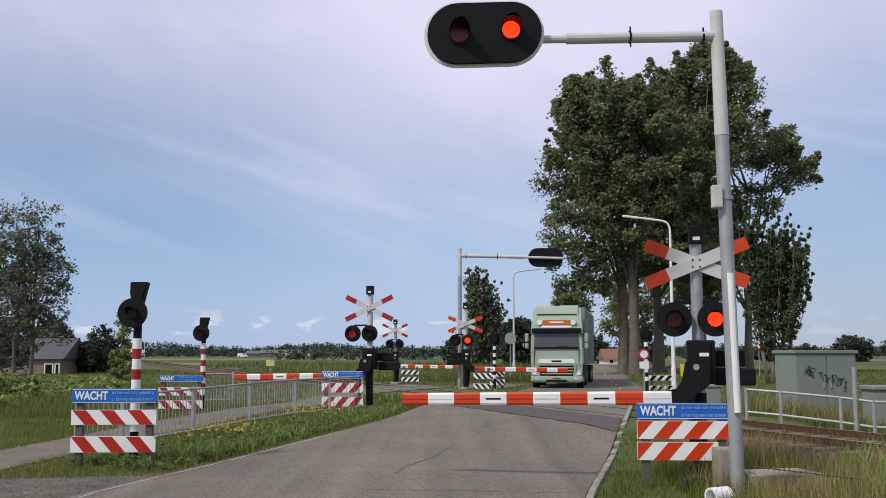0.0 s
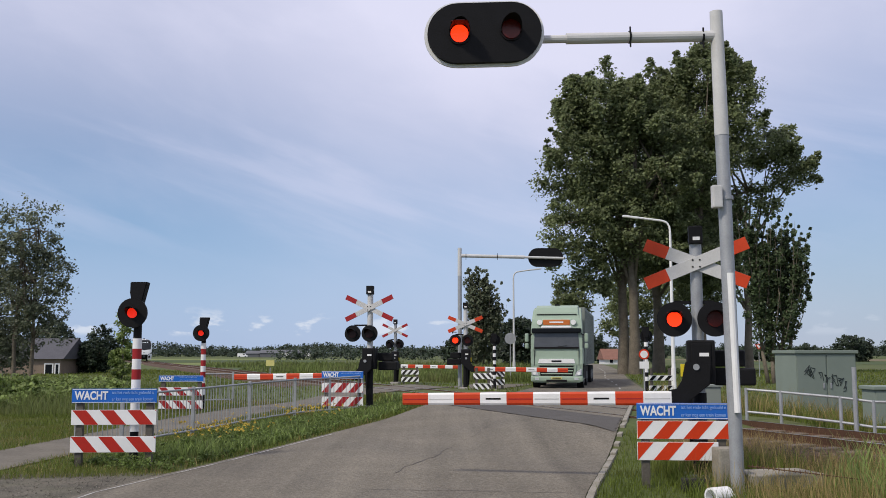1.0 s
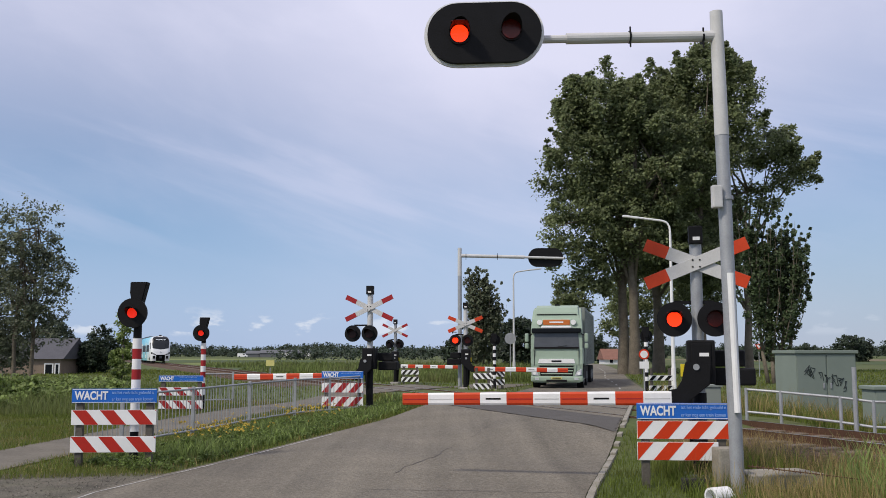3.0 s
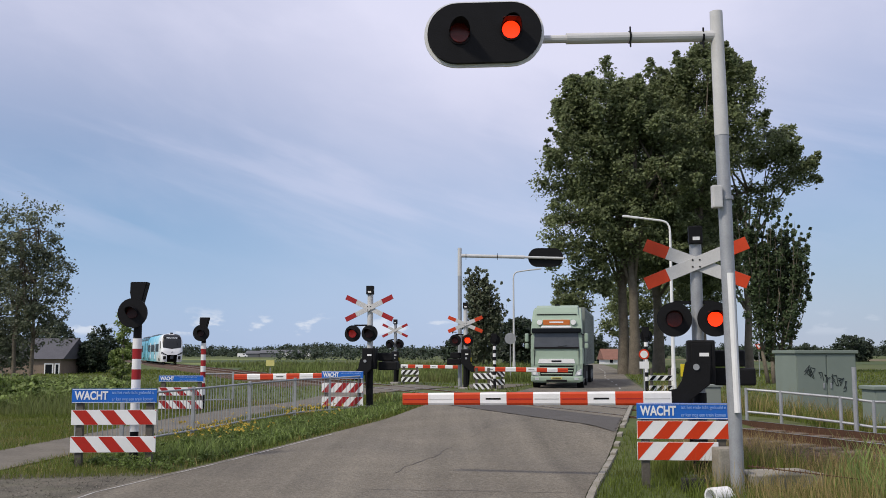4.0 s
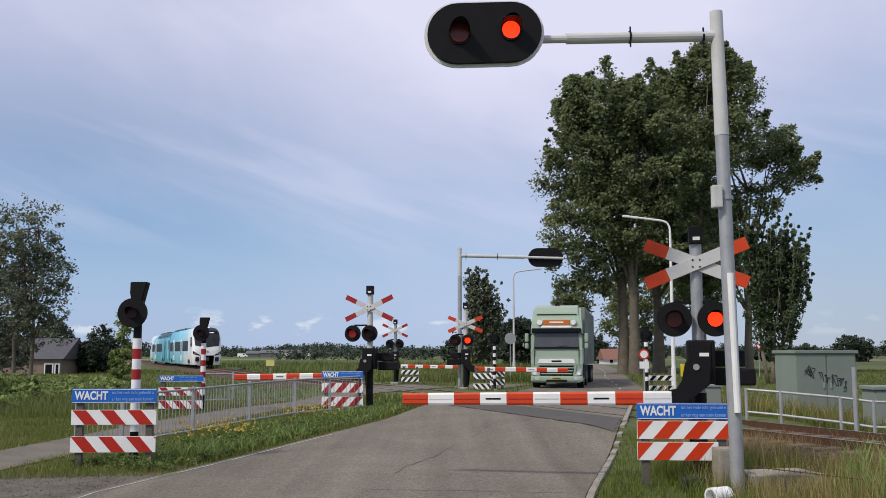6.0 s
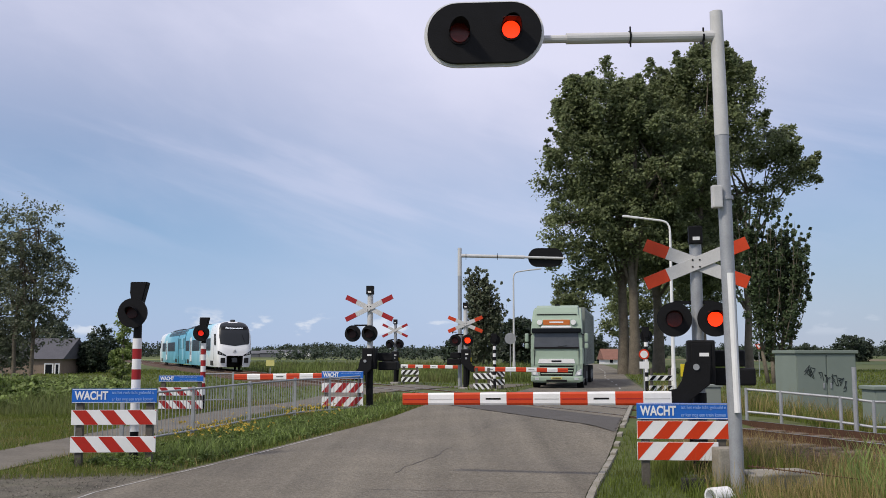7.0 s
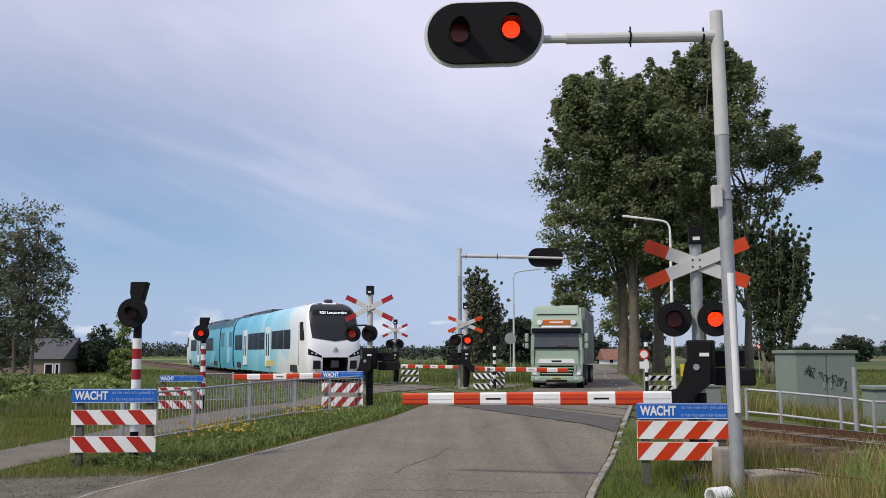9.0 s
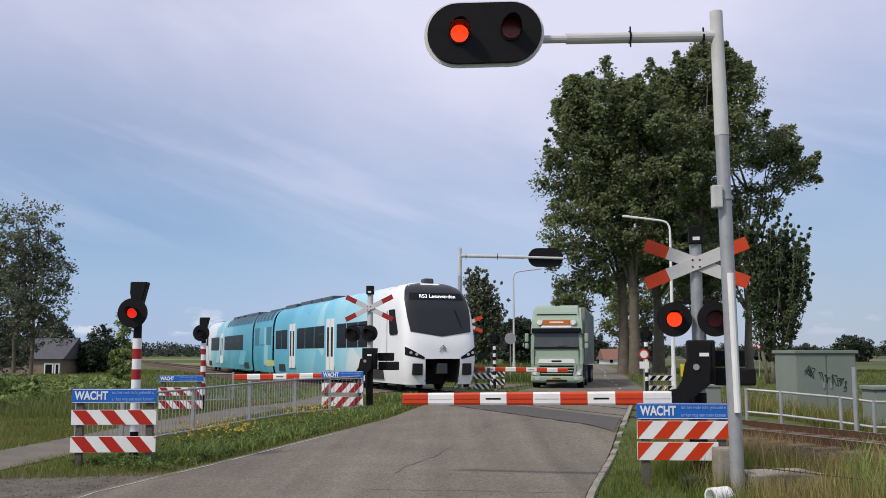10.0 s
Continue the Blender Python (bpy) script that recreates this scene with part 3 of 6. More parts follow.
bm = B()
prof = [(-2.3, -0.25), (-1.75, 0.2), (1.75, 0.2), (2.3, -0.25)]
for s0, s1, drop in ((-90, -16, 0), (-16, 10, -0.12), (10, 700, 0)):
    rows = []
    for s in (s0, s1):
        rows.append([bm.verts.new(on_track(s, a, z + drop)) for a, z in prof])
    for i in range(3):
        bm.faces.new((rows[0][i], rows[0][i + 1], rows[1][i + 1], rows[1][i]))
ballast = part("ballast_bed", bm, "ballast")
tagged(ballast, "brown stone ballast bed under the single track", "ballast", kind="structure")
for side in (-0.755, 0.755):
    rail = thing("rail", Matrix.Identity(4), "rusty steel rail with a worn bright head", "rail", "rails of the track", "structure")
    bm = B()
    for s0, s1 in ((-90, 10), (10, 400)):
        pts = [(-0.07, 0.20), (0.07, 0.20), (0.03, 0.24), (0.036, RAIL - 0.006), (-0.036, RAIL - 0.006), (-0.03, 0.24)]
        a = [bm.verts.new(on_track(s0, side + q, z)) for q, z in pts]
        b = [bm.verts.new(on_track(s1, side + q, z)) for q, z in pts]
        for i in range(6):
            bm.faces.new((a[i], b[i], b[(i + 1) % 6], a[(i + 1) % 6]))
    part("rail_web", bm, "rust", rail)
    bm = B()
    a = [bm.verts.new(on_track(-90, side + q, RAIL)) for q in (-0.03, 0.03)]
    b = [bm.verts.new(on_track(400, side + q, RAIL)) for q in (-0.03, 0.03)]
    bm.faces.new((a[0], a[1], b[1], b[0]))
    part("rail_head", bm, "railtop", rail, "worn bright rail head")
slp = B()
box(slp, -0.13, 0.13, -1.3, 1.3, -0.1, 0.035, 0.02)
sleeper = part("sleeper", slp, "oldsleeper")
tagged(sleeper, "brown-stained concrete railway sleeper in the ballast", "sleeper", "sleepers of the track")
ang = math.degrees(math.atan2(TD.y, TD.x))
p = on_track(-30, 0, 0.20)
sleeper.matrix_basis = pose(p.x, p.y, p.z, 0, 0, ang)
for i in range(1, 190):
    s = -30 + i * 0.62
    if -15.8 < s < 10.2:
        continue
    p = on_track(s, 0, 0.20)
    copy_thing(sleeper, pose(p.x, p.y, p.z, 0, 0, ang))


# loose stones of the ballast where the bed comes close
rs_ = np.random.default_rng(31)
n = 12000
s_ = np.concatenate([rs_.uniform(-36, -16, 8000), rs_.uniform(10.2, 50, 4000)])
d_ = rs_.uniform(-2.2, 2.25, n)
zz = np.where(np.abs(d_) < 1.75, 0.2, 0.2 - (np.abs(d_) - 1.75) * 0.8)
c_ = np.stack([T0.x - TD.x * s_ + TN.x * d_, T0.y - TD.y * s_ + TN.y * d_, zz], 1)
o_ = np.array([(1, 0, 0), (0, 1, 0), (-1, 0, 0), (0, -1, 0), (0, 0, 0.9), (0, 0, -0.9)])
r_ = 0.022 + 0.03 * rs_.random((n, 1, 1))
v_ = c_[:, None, :] + o_[None] * r_ * (0.6 + 0.8 * rs_.random((n, 6, 1)))
f_ = np.array([(0, 1, 4), (1, 2, 4), (2, 3, 4), (3, 0, 4), (1, 0, 5), (2, 1, 5), (3, 2, 5), (0, 3, 5)])
q_ = ((np.arange(n) * 6)[:, None, None] + f_[None]).reshape(-1, 3)
tagged(mesh_np("ballast_stones", v_.reshape(-1, 3), q_, "stones", None, True), "loose brown ballast stones on the track bed", "ballast", kind="stuff")


# pebbles strewn over the mouth of the side track
n = 2200
px, py = rs_.uniform(-8.2, -4.1, n), rs_.uniform(11.6, 15.0, n)
ok = px < np.interp(py, [6, 13, 16.3], [-5.4, -4.75, -3.75]) + 0.10 * rs_.random(n)
c_ = np.stack([px, py, np.array([gz(a, b) for a, b in zip(px, py)]) + 0.018], 1)[ok]
n = len(c_)
r_ = 0.005 + 0.010 * rs_.random((n, 1, 1)) ** 2
v_ = c_[:, None, :] + o_[None] * r_ * (0.6 + 0.8 * rs_.random((n, 6, 1)))
q_ = ((np.arange(n) * 6)[:, None, None] + f_[None]).reshape(-1, 3)
tagged(mesh_np("pebbles", v_.reshape(-1, 3), q_, "pebble", None, True), "loose grey pebbles on the gravelly side track", "gravel", kind="stuff")


# ---- crossing equipment ----
SHUTTERS = []


def lamp_unit(parent, x, y, z, r, phase, back=0.25, plate=True, tint="lit"):
    """A round signal lamp that faces -y: backing plate, always-glowing lens, hood, and an added flap that hides the
    lens while it is off.
    """
    if plate:
        bm = B()
        cyl(bm, (x, y - 0.02, z), (x, y + 0.02, z), back, seg=32)
        cyl(bm, (x, y + 0.02, z), (x, y + 0.12, z), back * 0.6, back * 0.4, seg=20)
        head = part("backing_plate", bm, "black", parent)
    else:
        bm = B()
        cyl(bm, (x, y - 0.02, z), (x, y + 0.004, z), r * 1.25, seg=28)
        head = part("lamp_collar", bm, "black", parent)
    bm = B()
    cyl(bm, (x, y - 0.028, z), (x, y - 0.018, z), r, seg=24)
    part("lens", bm, tint, head, "glowing red lens")
    # added flap, coloured like an unlit lens; its black back hides the red glow
    bm = B()
    cyl(bm, (0, -0.004, -r), (0, 0.004, -r), r * 1.04, seg=24)
    sh = part("added_blink_flap", bm, "dim" if tint == "lit" else "dimside", head, "added dark red flap standing in for the unlit lens")
    sh.data.materials.append(M["black"])
    for p in sh.data.polygons:
        p.material_index = 1 if p.normal.y > 0.5 else 0
    sh.location = (x, y - 0.036, z + r)
    SHUTTERS.append((sh, phase, (x, y - 0.036, z + r)))
    bm = B()
    vs = []
    for i in range(15):
        a = math.pi * (-0.08 + 1.16 * i / 14)
        dep = 0.05 + r * 2.1 * max(0, math.sin(a))
        vs.append([bm.verts.new((x + k * math.cos(a), yy, z + k * math.sin(a))) for k, yy in ((r * 1.12, y - 0.015), (r * 1.12, y - 0.02 - dep), (r * 1.19, y - 0.02 - dep), (r * 1.19, y - 0.015))])
    for p0, p1 in zip(vs, vs[1:]):
        for k in range(4):
            bm.faces.new((p0[k], p0[(k + 1) % 4], p1[(k + 1) % 4], p1[k]))
    part("hood", bm, "black", head)
    return head


def striped(parent, x0, x1, z0, z1, y, lean, red="red", n=3.1, phase=0.0):
    """A white board with slanting red stripes."""
    board = part("board", box(B(), x0, x1, y, y + 0.025, z0, z1, 0.004), "white", parent, "white board with slanting red stripes")
    h, w = z1 - z0, (x1 - x0) / n
    k = -2
    while True:
        a = x0 + (k + phase) * w
        if a > x1 + h:
            break
        k += 1
        poly = [(a, z0), (a + w * 0.5, z0), (a + w * 0.5 + lean * h, z1), (a + lean * h, z1)]

        def clip(poly, lim, sgn):
            res = []
            for p, q in zip(poly, poly[1:] + poly[:1]):
                ip, iq = sgn * p[0] <= sgn * lim, sgn * q[0] <= sgn * lim
                if ip:
                    res.append(p)
                if ip != iq:
                    t = (lim - p[0]) / (q[0] - p[0])
                    res.append((lim, p[1] + t * (q[1] - p[1])))
            return res
        poly = clip(clip(poly, x1 - 0.004, 1), x0 + 0.004, -1)
        if len(poly) > 2:
            zz = [(px, min(z1 - 0.004, max(z0 + 0.004, pz))) for px, pz in poly]
            part("stripe", prism(B(), zz, y - 0.003, y + 0.001), red, board)
    return board


def wait_board(m, w, zs, lean, red="red", h_sign=0.23, sign=True, post_l=0.12, short=0.0, phase=0.0):
    """Blue wait sign over two striped boards on wooden posts; zs: bottoms and tops of lower board, upper board, sign."""
    t = thing("warning_board", m, "blue wait sign over two red and white striped boards" if sign else "two weathered dark and white striped boards on posts", "warning board", "warning boards at the crossing")
    for x in (post_l, w - post_l):
        part("post", box(B(), x - 0.055, x + 0.055, 0.028, 0.13, -0.3, zs[5] - 0.03, 0.006), "wood", t)
    striped(t, 0, w - short, zs[0], zs[1], 0, lean, red, 3.1 * (w - short) / w, phase)
    striped(t, 0, w, zs[2], zs[3], 0, lean, red, 3.1, phase)
    if sign:
        sg = part("sign", box(B(), 0, w, -0.003, 0.027, zs[4], zs[5], 0.005), "blue", t, "blue sign with white letters")
        part("sign_border", box(B(), 0.01, w - 0.01, -0.006, 0.0, zs[5] - 0.016, zs[5] - 0.008), "white", sg)
        part("sign_border", box(B(), 0.01, w - 0.01, -0.006, 0.0, zs[4] + 0.008, zs[4] + 0.016), "white", sg)
        h = zs[5] - zs[4]
        zc = (zs[4] + zs[5]) / 2
        ob = writing("lettering", "WACHT", h * 0.80, "white", sg, pose(0.05, -0.006, zc, 90), 0.002, 0.006)
        ob.scale = (w / 1.32 * 0.74, 1, 1)
        for r, words in ((1, "tot het rode licht gedoofd is"), (-1, "er kan nog een trein komen")):
            ob = writing("small_lettering", words, h * 0.31, "paleblue", sg, pose(w * 0.47, -0.006, zc + r * h * 0.23, 90))
            ob.scale = (w / 1.32 * 0.80, 1, 1)
    return t


def boom(parent, x0, z, length, direction, n, y, r0=0.10, r1=0.085, colours=("orange", "white")):
    """Barrier arm in red and white bands, each with a fine painted line of shade along the middle, from x0 outwards."""
    w = length / n
    arm = new("barrier_arm")
    arm.parent = parent
    arm.matrix_basis = Matrix.Translation((x0, 0, z)) @ Matrix.Rotation(radians(0.7 * direction), 4, "Y") @ Matrix.Translation((-x0, 0, -z))
    for i in range(n):
        a, b = x0 + direction * w * i, x0 + direction * w * (i + 1)
        ra, rb = r0 + (r1 - r0) * i / n, r0 + (r1 - r0) * (i + 1) / n
        bm = B()
        rows = []
        for xx, r in ((a, ra), (b, rb)):
            rows.append([bm.verts.new((xx, y + px * r * 0.55, z + pz * r)) for px, pz in ((-1, -0.72), (-0.7, -1), (0.7, -1), (1, -0.72), (1, 0.72), (0.7, 1), (-0.7, 1), (-1, 0.72))])
        for k in range(8):
            bm.faces.new((rows[0][k], rows[1][k], rows[1][(k + 1) % 8], rows[0][(k + 1) % 8]))
        bm.faces.new(rows[0])
        bm.faces.new(rows[1][::-1])
        band = part("band", bm, colours[(n - 1 - i) % 2], arm)
        lo, hi_ = min(a, b), max(a, b)
        if i % 4 == (n - 4) % 4:
            part("reflector", box(B(), lo + w * 0.22, hi_ - w * 0.22, y - ra * 0.55 - 0.004, y - ra * 0.5, z - 0.012, z + 0.012), "black", band)
        else:
            # thin raised strip in a darker tone, painting the shade inside a groove
            part("groove_shade", box(B(), lo + 0.02, hi_ - 0.02, y - ra * 0.55 - 0.002, y - ra * 0.5, z - 0.012, z + 0.003), "greypaint" if colours[(n - 1 - i) % 2] == "white" else "darkred", band)
    return arm


def saltire(parent, z, red, y, half=0.72, slope=0.27 / 0.68, wid=0.19):
    cross = new("saltire")
    cross.parent = parent
    an = math.degrees(math.atan(slope))
    L = half / math.cos(math.radians(an))
    for k, sgn in enumerate((1, -1)):
        yy = y - 0.03 * k
        m = Matrix.Translation((0, yy, z)) @ pose(0, 0, 0, 0, sgn * an, 0)
        for a, b, c in ((-L, -L * 0.56, red), (-L * 0.56, L * 0.56, "greypaint"), (L * 0.56, L, red)):
            bm = box(B(), a, b, -0.012, 0.012, -wid / 2, wid / 2, 0.004)
            bm.transform(m)
            part("arm_end" if c == red else "arm_middle", bm, c, cross, "red arm end" if c == red else "")
    bm = B()
    for sx in (-0.05, 0.05):
        for sz in (-0.05, 0.05):
            cyl(bm, (sx, y - 0.05, z + sz), (sx, y - 0.04, z + sz), 0.013, seg=8)
    part("bolts", bm, "black", cross)
    return cross


def crossing_mast(m, label, top, lamp_z, cross_z, direction, length, bands, boom_z, red, lamps=(-0.33, 0.24), phases=("L", "R"), tint="lit", lr=0.1, back=0.245, mast_mat="galv", colours=("orange", "white"), cross_half=0.72, cross_slope=0.4, cross_wid=0.185):
    t = thing("barrier_mast", m, label, "barrier", "barriers of the level crossing")
    part("mast", cyl(B(), (0, 0, 1.0), (0, 0, top - 0.1), 0.085, seg=28), mast_mat, t, smooth=True)
    part("mast_base", cyl(B(), (0, 0, -0.35), (0, 0, 1.25), 0.10, seg=18), "black", t, smooth=True)
    part("foot", box(B(), -0.25, 0.25, -0.25, 0.25, -0.4, 0.1, 0.03), "concrete", t)
    bell = part("bell", box(B(), -0.1, 0.1, -0.13, 0.08, top - 0.24, top + 0.02, 0.015), "black", t, "black warning bell box")
    part("bell_label", box(B(), -0.04, 0.06, -0.134, -0.128, top - 0.19, top - 0.14), "white", bell)
    saltire(t, cross_z, red, -0.1, cross_half, cross_slope, cross_wid)
    part("lamp_bracket", box(B(), lamps[0], lamps[1], -0.02, 0.03, lamp_z + back * 0.9, lamp_z + back * 0.9 + 0.05), "black", t)
    for lx, ph in zip(lamps, phases):
        lamp_unit(t, lx, -0.16, lamp_z, lr, ph, back, tint=tint)
    d = direction
    # drive box, lever arms and counterweights
    zc = boom_z + 0.42
    drive = part("drive_box", box(B(), -0.17, 0.22, -0.26, 0.10, zc - 0.22, zc + 0.40, 0.025), "black", t, "black barrier drive box")
    part("maker_plate", box(B(), d * 0.21 - 0.05, d * 0.21 + 0.05, -0.12, -0.1, zc - 0.12, zc + 0.06, 0.004), "yellow", drive, "small yellow plate")
    part("drive_cover", box(B(), -0.11, 0.16, -0.285, -0.25, zc - 0.1, zc + 0.35, 0.01), "black", drive)
    part("drive_label", box(B(), 0.0, 0.13, -0.292, -0.284, zc + 0.17, zc + 0.22), "white", drive)
    part("weight", box(B(), -d * 0.22, -d * 0.80, 0.1, 0.4, zc - 0.25, zc + 0.0, 0.03), "black", t, "black counterweight")
    part("weight", box(B(), -d * 0.20, -d * 0.66, 0.12, 0.36, zc + 0.02, zc + 0.26, 0.03), "black", t, "black counterweight")
    bm = B()
    pts = [(-0.16, zc + 0.05), (-0.14, zc - 0.22), (0.04, zc - 0.36), (0.26, boom_z - 0.13), (0.45, boom_z - 0.11), (0.45, boom_z + 0.11), (0.32, boom_z + 0.12), (0.24, zc - 0.18), (0.20, zc + 0.10)]
    prism(bm, [(d * px, pz) for px, pz in pts], -0.34, -0.27, 0.015)
    part("lever", bm, "black", t, "bent black lever that holds the arm")
    prism(b2 := B(), [(0.05 * d, zc - 0.2), (0.2 * d, zc - 0.2), (0.12 * d, 0.1), (-0.05 * d, 0.1)], 0.1, 0.2, 0.01)
    part("pedestal", b2, "black", t)
    boom(t, d * 0.40, boom_z, length + 0.15, d, bands, -0.30, colours=colours)
    part("pivot", cyl(B(), (d * 0.05, -0.36, zc + 0.02), (d * 0.05, -0.33, zc + 0.02), 0.045, seg=12), "galv", t)
    return t


ROADYAW = -12.0
mast_1 = crossing_mast(pose(3.70, 14.0, -0.06, 0, 0, ROADYAW), "grey crossing mast with saltire, red lamps and lowered barrier", 3.64, 2.30, 3.11, -1, 3.78, 10, 1.18, "orange", back=0.25, lr=0.107, mast_mat="galv", phases=("L", "R"))
mast_2 = crossing_mast(pose(-2.17, 28.7, 0.12, 0, 0, -12), "crossing mast with white saltire and lowered cycle-path barrier", 3.62, 2.22, 2.97, -1, 3.6, 9, 0.97, "darkred", lamps=(-0.49, 0.03), phases=("K", "N"), tint="litdim", lr=0.12, mast_mat="greypaint", cross_slope=0.47, cross_wid=0.145)
mast_3 = crossing_mast(pose(-2.66, 54.0, 0.08, 0, 0, -12), "distant crossing mast with white saltire and lowered barrier", 3.55, 2.2, 2.95, 1, 3.2, 8, 0.97, "darkred", lamps=(-0.28, 0.28), phases=("N", "N"), tint="litdim", cross_slope=0.47, cross_wid=0.14)
mast_4 = crossing_mast(pose(0.95, 40.6, 0.25, 0, 0, -6), "crossing mast with red lamps beside the far portal pole", 3.62, 2.05, 2.72, 1, 3.7, 9, 0.86, "orange", lamps=(-0.42, 0.10), lr=0.125, mast_mat="greypaint", cross_slope=0.42, cross_wid=0.15)

wait_board(pose(2.70, 13.55, -0.09, 0, 0, -3), 1.29, (0.37, 0.62, 0.66, 0.91, 0.93, 1.155), 0.85, "red", short=0.18, phase=0.52)
wait_board(pose(-6.02, 15.75, 0.0, 0, 0, 3), 1.36, (0.16, 0.415, 0.60, 0.84, 0.95, 1.18), -0.85, "deepred", phase=0.5)
wait_board(pose(-8.3, 28.3, 0.05, 0, 0, 0), 1.30, (0.10, 0.34, 0.48, 0.72, 0.88, 1.06), -0.85, "darkred", phase=0.5)
wait_board(pose(-3.55, 28.35, 0.1, 0, 0, -10), 1.25, (0.12, 0.40, 0.52, 0.80, 0.92, 1.14), 0.85, "darkred")
wait_board(pose(-2.30, 53.4, 0.05, 0, 0, -8), 0.98, (0.15, 0.42, 0.55, 0.8, 0.9, 1.0), 0.85, "under", sign=False)
wait_board(pose(1.25, 40.0, 0.2, 0, 0, -8), 0.75, (0.08, 0.32, 0.5, 0.74, 0.9, 1.0), -0.85, "under", sign=False)
wait_board(pose(2.2, 46.3, 0.1, 0, 0, -8), 0.75, (0.15, 0.42, 0.55, 0.8, 0.9, 1.0), -0.85, "under", sign=False)
wait_board(pose(8.2, 38.6, 0.2, 0, 0, -3), 0.95, (0.08, 0.28, 0.48, 0.68, 0.78, 1.0), 0.85, "black", sign=False)


def flash_post(m, label, phase, top, lamp_z, back=0.245, yaw=0.0, lamp_dx=-0.05, band0=2.0, cols=("darkred", "white"), lr=0.085, h=0.17):
    t = thing("flashing_post", m, label, "signal post", "flashing posts at the crossing")
    part("mast", cyl(B(), (0, 0, 0.0), (0, 0, top - 0.15), 0.068, seg=16), "black", t, smooth=True)
    z, i = band0, 0
    while z > 0.55:
        part("band", cyl(B(), (0, 0, max(0.0, z - h)), (0, 0, z), 0.075, seg=28), cols[(i + 1) % 2], t, smooth=True)
        z -= h
        i += 1
    part("foot", box(B(), -0.12, 0.12, -0.12, 0.12, -0.25, -0.03, 0.02), "kerb", t)
    bm = B()
    prism(bm, [(-0.08, top - 0.42), (0.06, top - 0.42), (0.16, top), (-0.12, top), (-0.12, top - 0.18)], -0.1, 0.1, 0.012)
    part("bell", bm, "black", t, "black bell housing")
    lamp_unit(t, lamp_dx, -0.14, lamp_z, lr, phase, back, tint="litside")
    return t


flash_post(pose(-5.10, 16.1, 0.0, 0, 0, 0), "red and white post with one large flashing lamp", "A", 2.94, 2.42)
flash_post(pose(-7.19, 29.0, 0.06, 0, 0, 0), "slim red and white post with one flashing lamp", "Bp", 2.77, 2.30)
flash_post(pose(2.45, 46.0, 0.1, 0, 0, 180), "black and white post with a lamp turned away", "N", 2.6, 2.3, cols=("black", "white"))
flash_post(pose(8.05, 38.3, 0.2, 0, 0, 180), "black and white post with a lamp turned away", "N", 2.6, 2.25, cols=("black", "white"))


def portal(m, label, arm_len, arm_z, board_x, flip, mast_lean=0.0, arm_dir=-1):
    """Tall pole with a side arm that carries an oval board with two lamps over the road."""
    t = thing("portal_signal", m, label, "signal gantry", "overhead signals")
    part("lower_pole", cyl(B(), (0.0, 0, -0.4), (mast_lean * 0.75, 0, 4.85), 0.088, seg=36), "galv", t, "galvanised lower pole")
    part("upper_pole", cyl(B(), (mast_lean * 0.75, 0, 4.85), (mast_lean, 0, arm_z + 0.40), 0.093, 0.085, seg=36), "greypaint", t)
    xa = mast_lean
    d = arm_dir
    part("arm", cyl(B(), (xa, 0, arm_z + 0.06), (xa + d * arm_len * 0.62, 0, arm_z), 0.075, seg=14), "greypaint", t, smooth=True)
    part("arm_tip", cyl(B(), (xa + d * arm_len * 0.60, 0, arm_z), (xa + d * arm_len, 0, arm_z - 0.05), 0.055, seg=12), "greypaint", t, smooth=True)
    for q in (0.06, 0.36):
        bm = B()
        cyl(bm, (xa + d * arm_len * q - 0.012, 0, arm_z + 0.03), (xa + d * arm_len * q + 0.012, 0, arm_z + 0.03), 0.085, seg=14)
        cyl(bm, (xa + d * arm_len * q, -0.05, arm_z - 0.12), (xa + d * arm_len * q, -0.05, arm_z + 0.16), 0.012, seg=6)
        part("clamp", bm, "black", t)
    hw, hh = 0.755, 0.405

    def oval(hw, hh, y0, y1):
        pts = []
        r = hh
        for i in range(17):
            a = -math.pi / 2 + math.pi * i / 16
            pts.append((hw - r + r * math.cos(a), r * math.sin(a)))
        for i in range(17):
            a = math.pi / 2 + math.pi * i / 16
            pts.append((-(hw - r) + r * math.cos(a), r * math.sin(a)))
        return prism(B(), [(board_x + px, arm_z + pz + px * 0.04 * (0 if flip else 1)) for px, pz in pts], y0, y1)
    yb = 0.09 if flip else -0.09
    s = 1 if flip else -1
    head = part("signal_head", oval(hw, hh, min(yb, yb + s * 0.14), max(yb, yb + s * 0.14)), "black", t, "black oval signal board")
    if not flip:
        part("rim", oval(hw + 0.042, hh + 0.042, min(yb + s * 0.03, yb + s * 0.06), max(yb + s * 0.03, yb + s * 0.06)), "white", head, "white rim")
    return t, yb + s * 0.14


gantry, face_y = portal(pose(3.80, 12.6, -0.205, 0, 0, 2), "tall grey pole with overhead oval red signal lamps", 3.3, 6.16, -3.26, False, -0.10)


def overhead_lamps(parent, cx, cz, y):
    for k, ph in ((-0.335, "L"), (0.345, "R")):
        lamp_unit(parent, cx + k, y, cz + k * 0.09, 0.117, ph, 0.3, False)


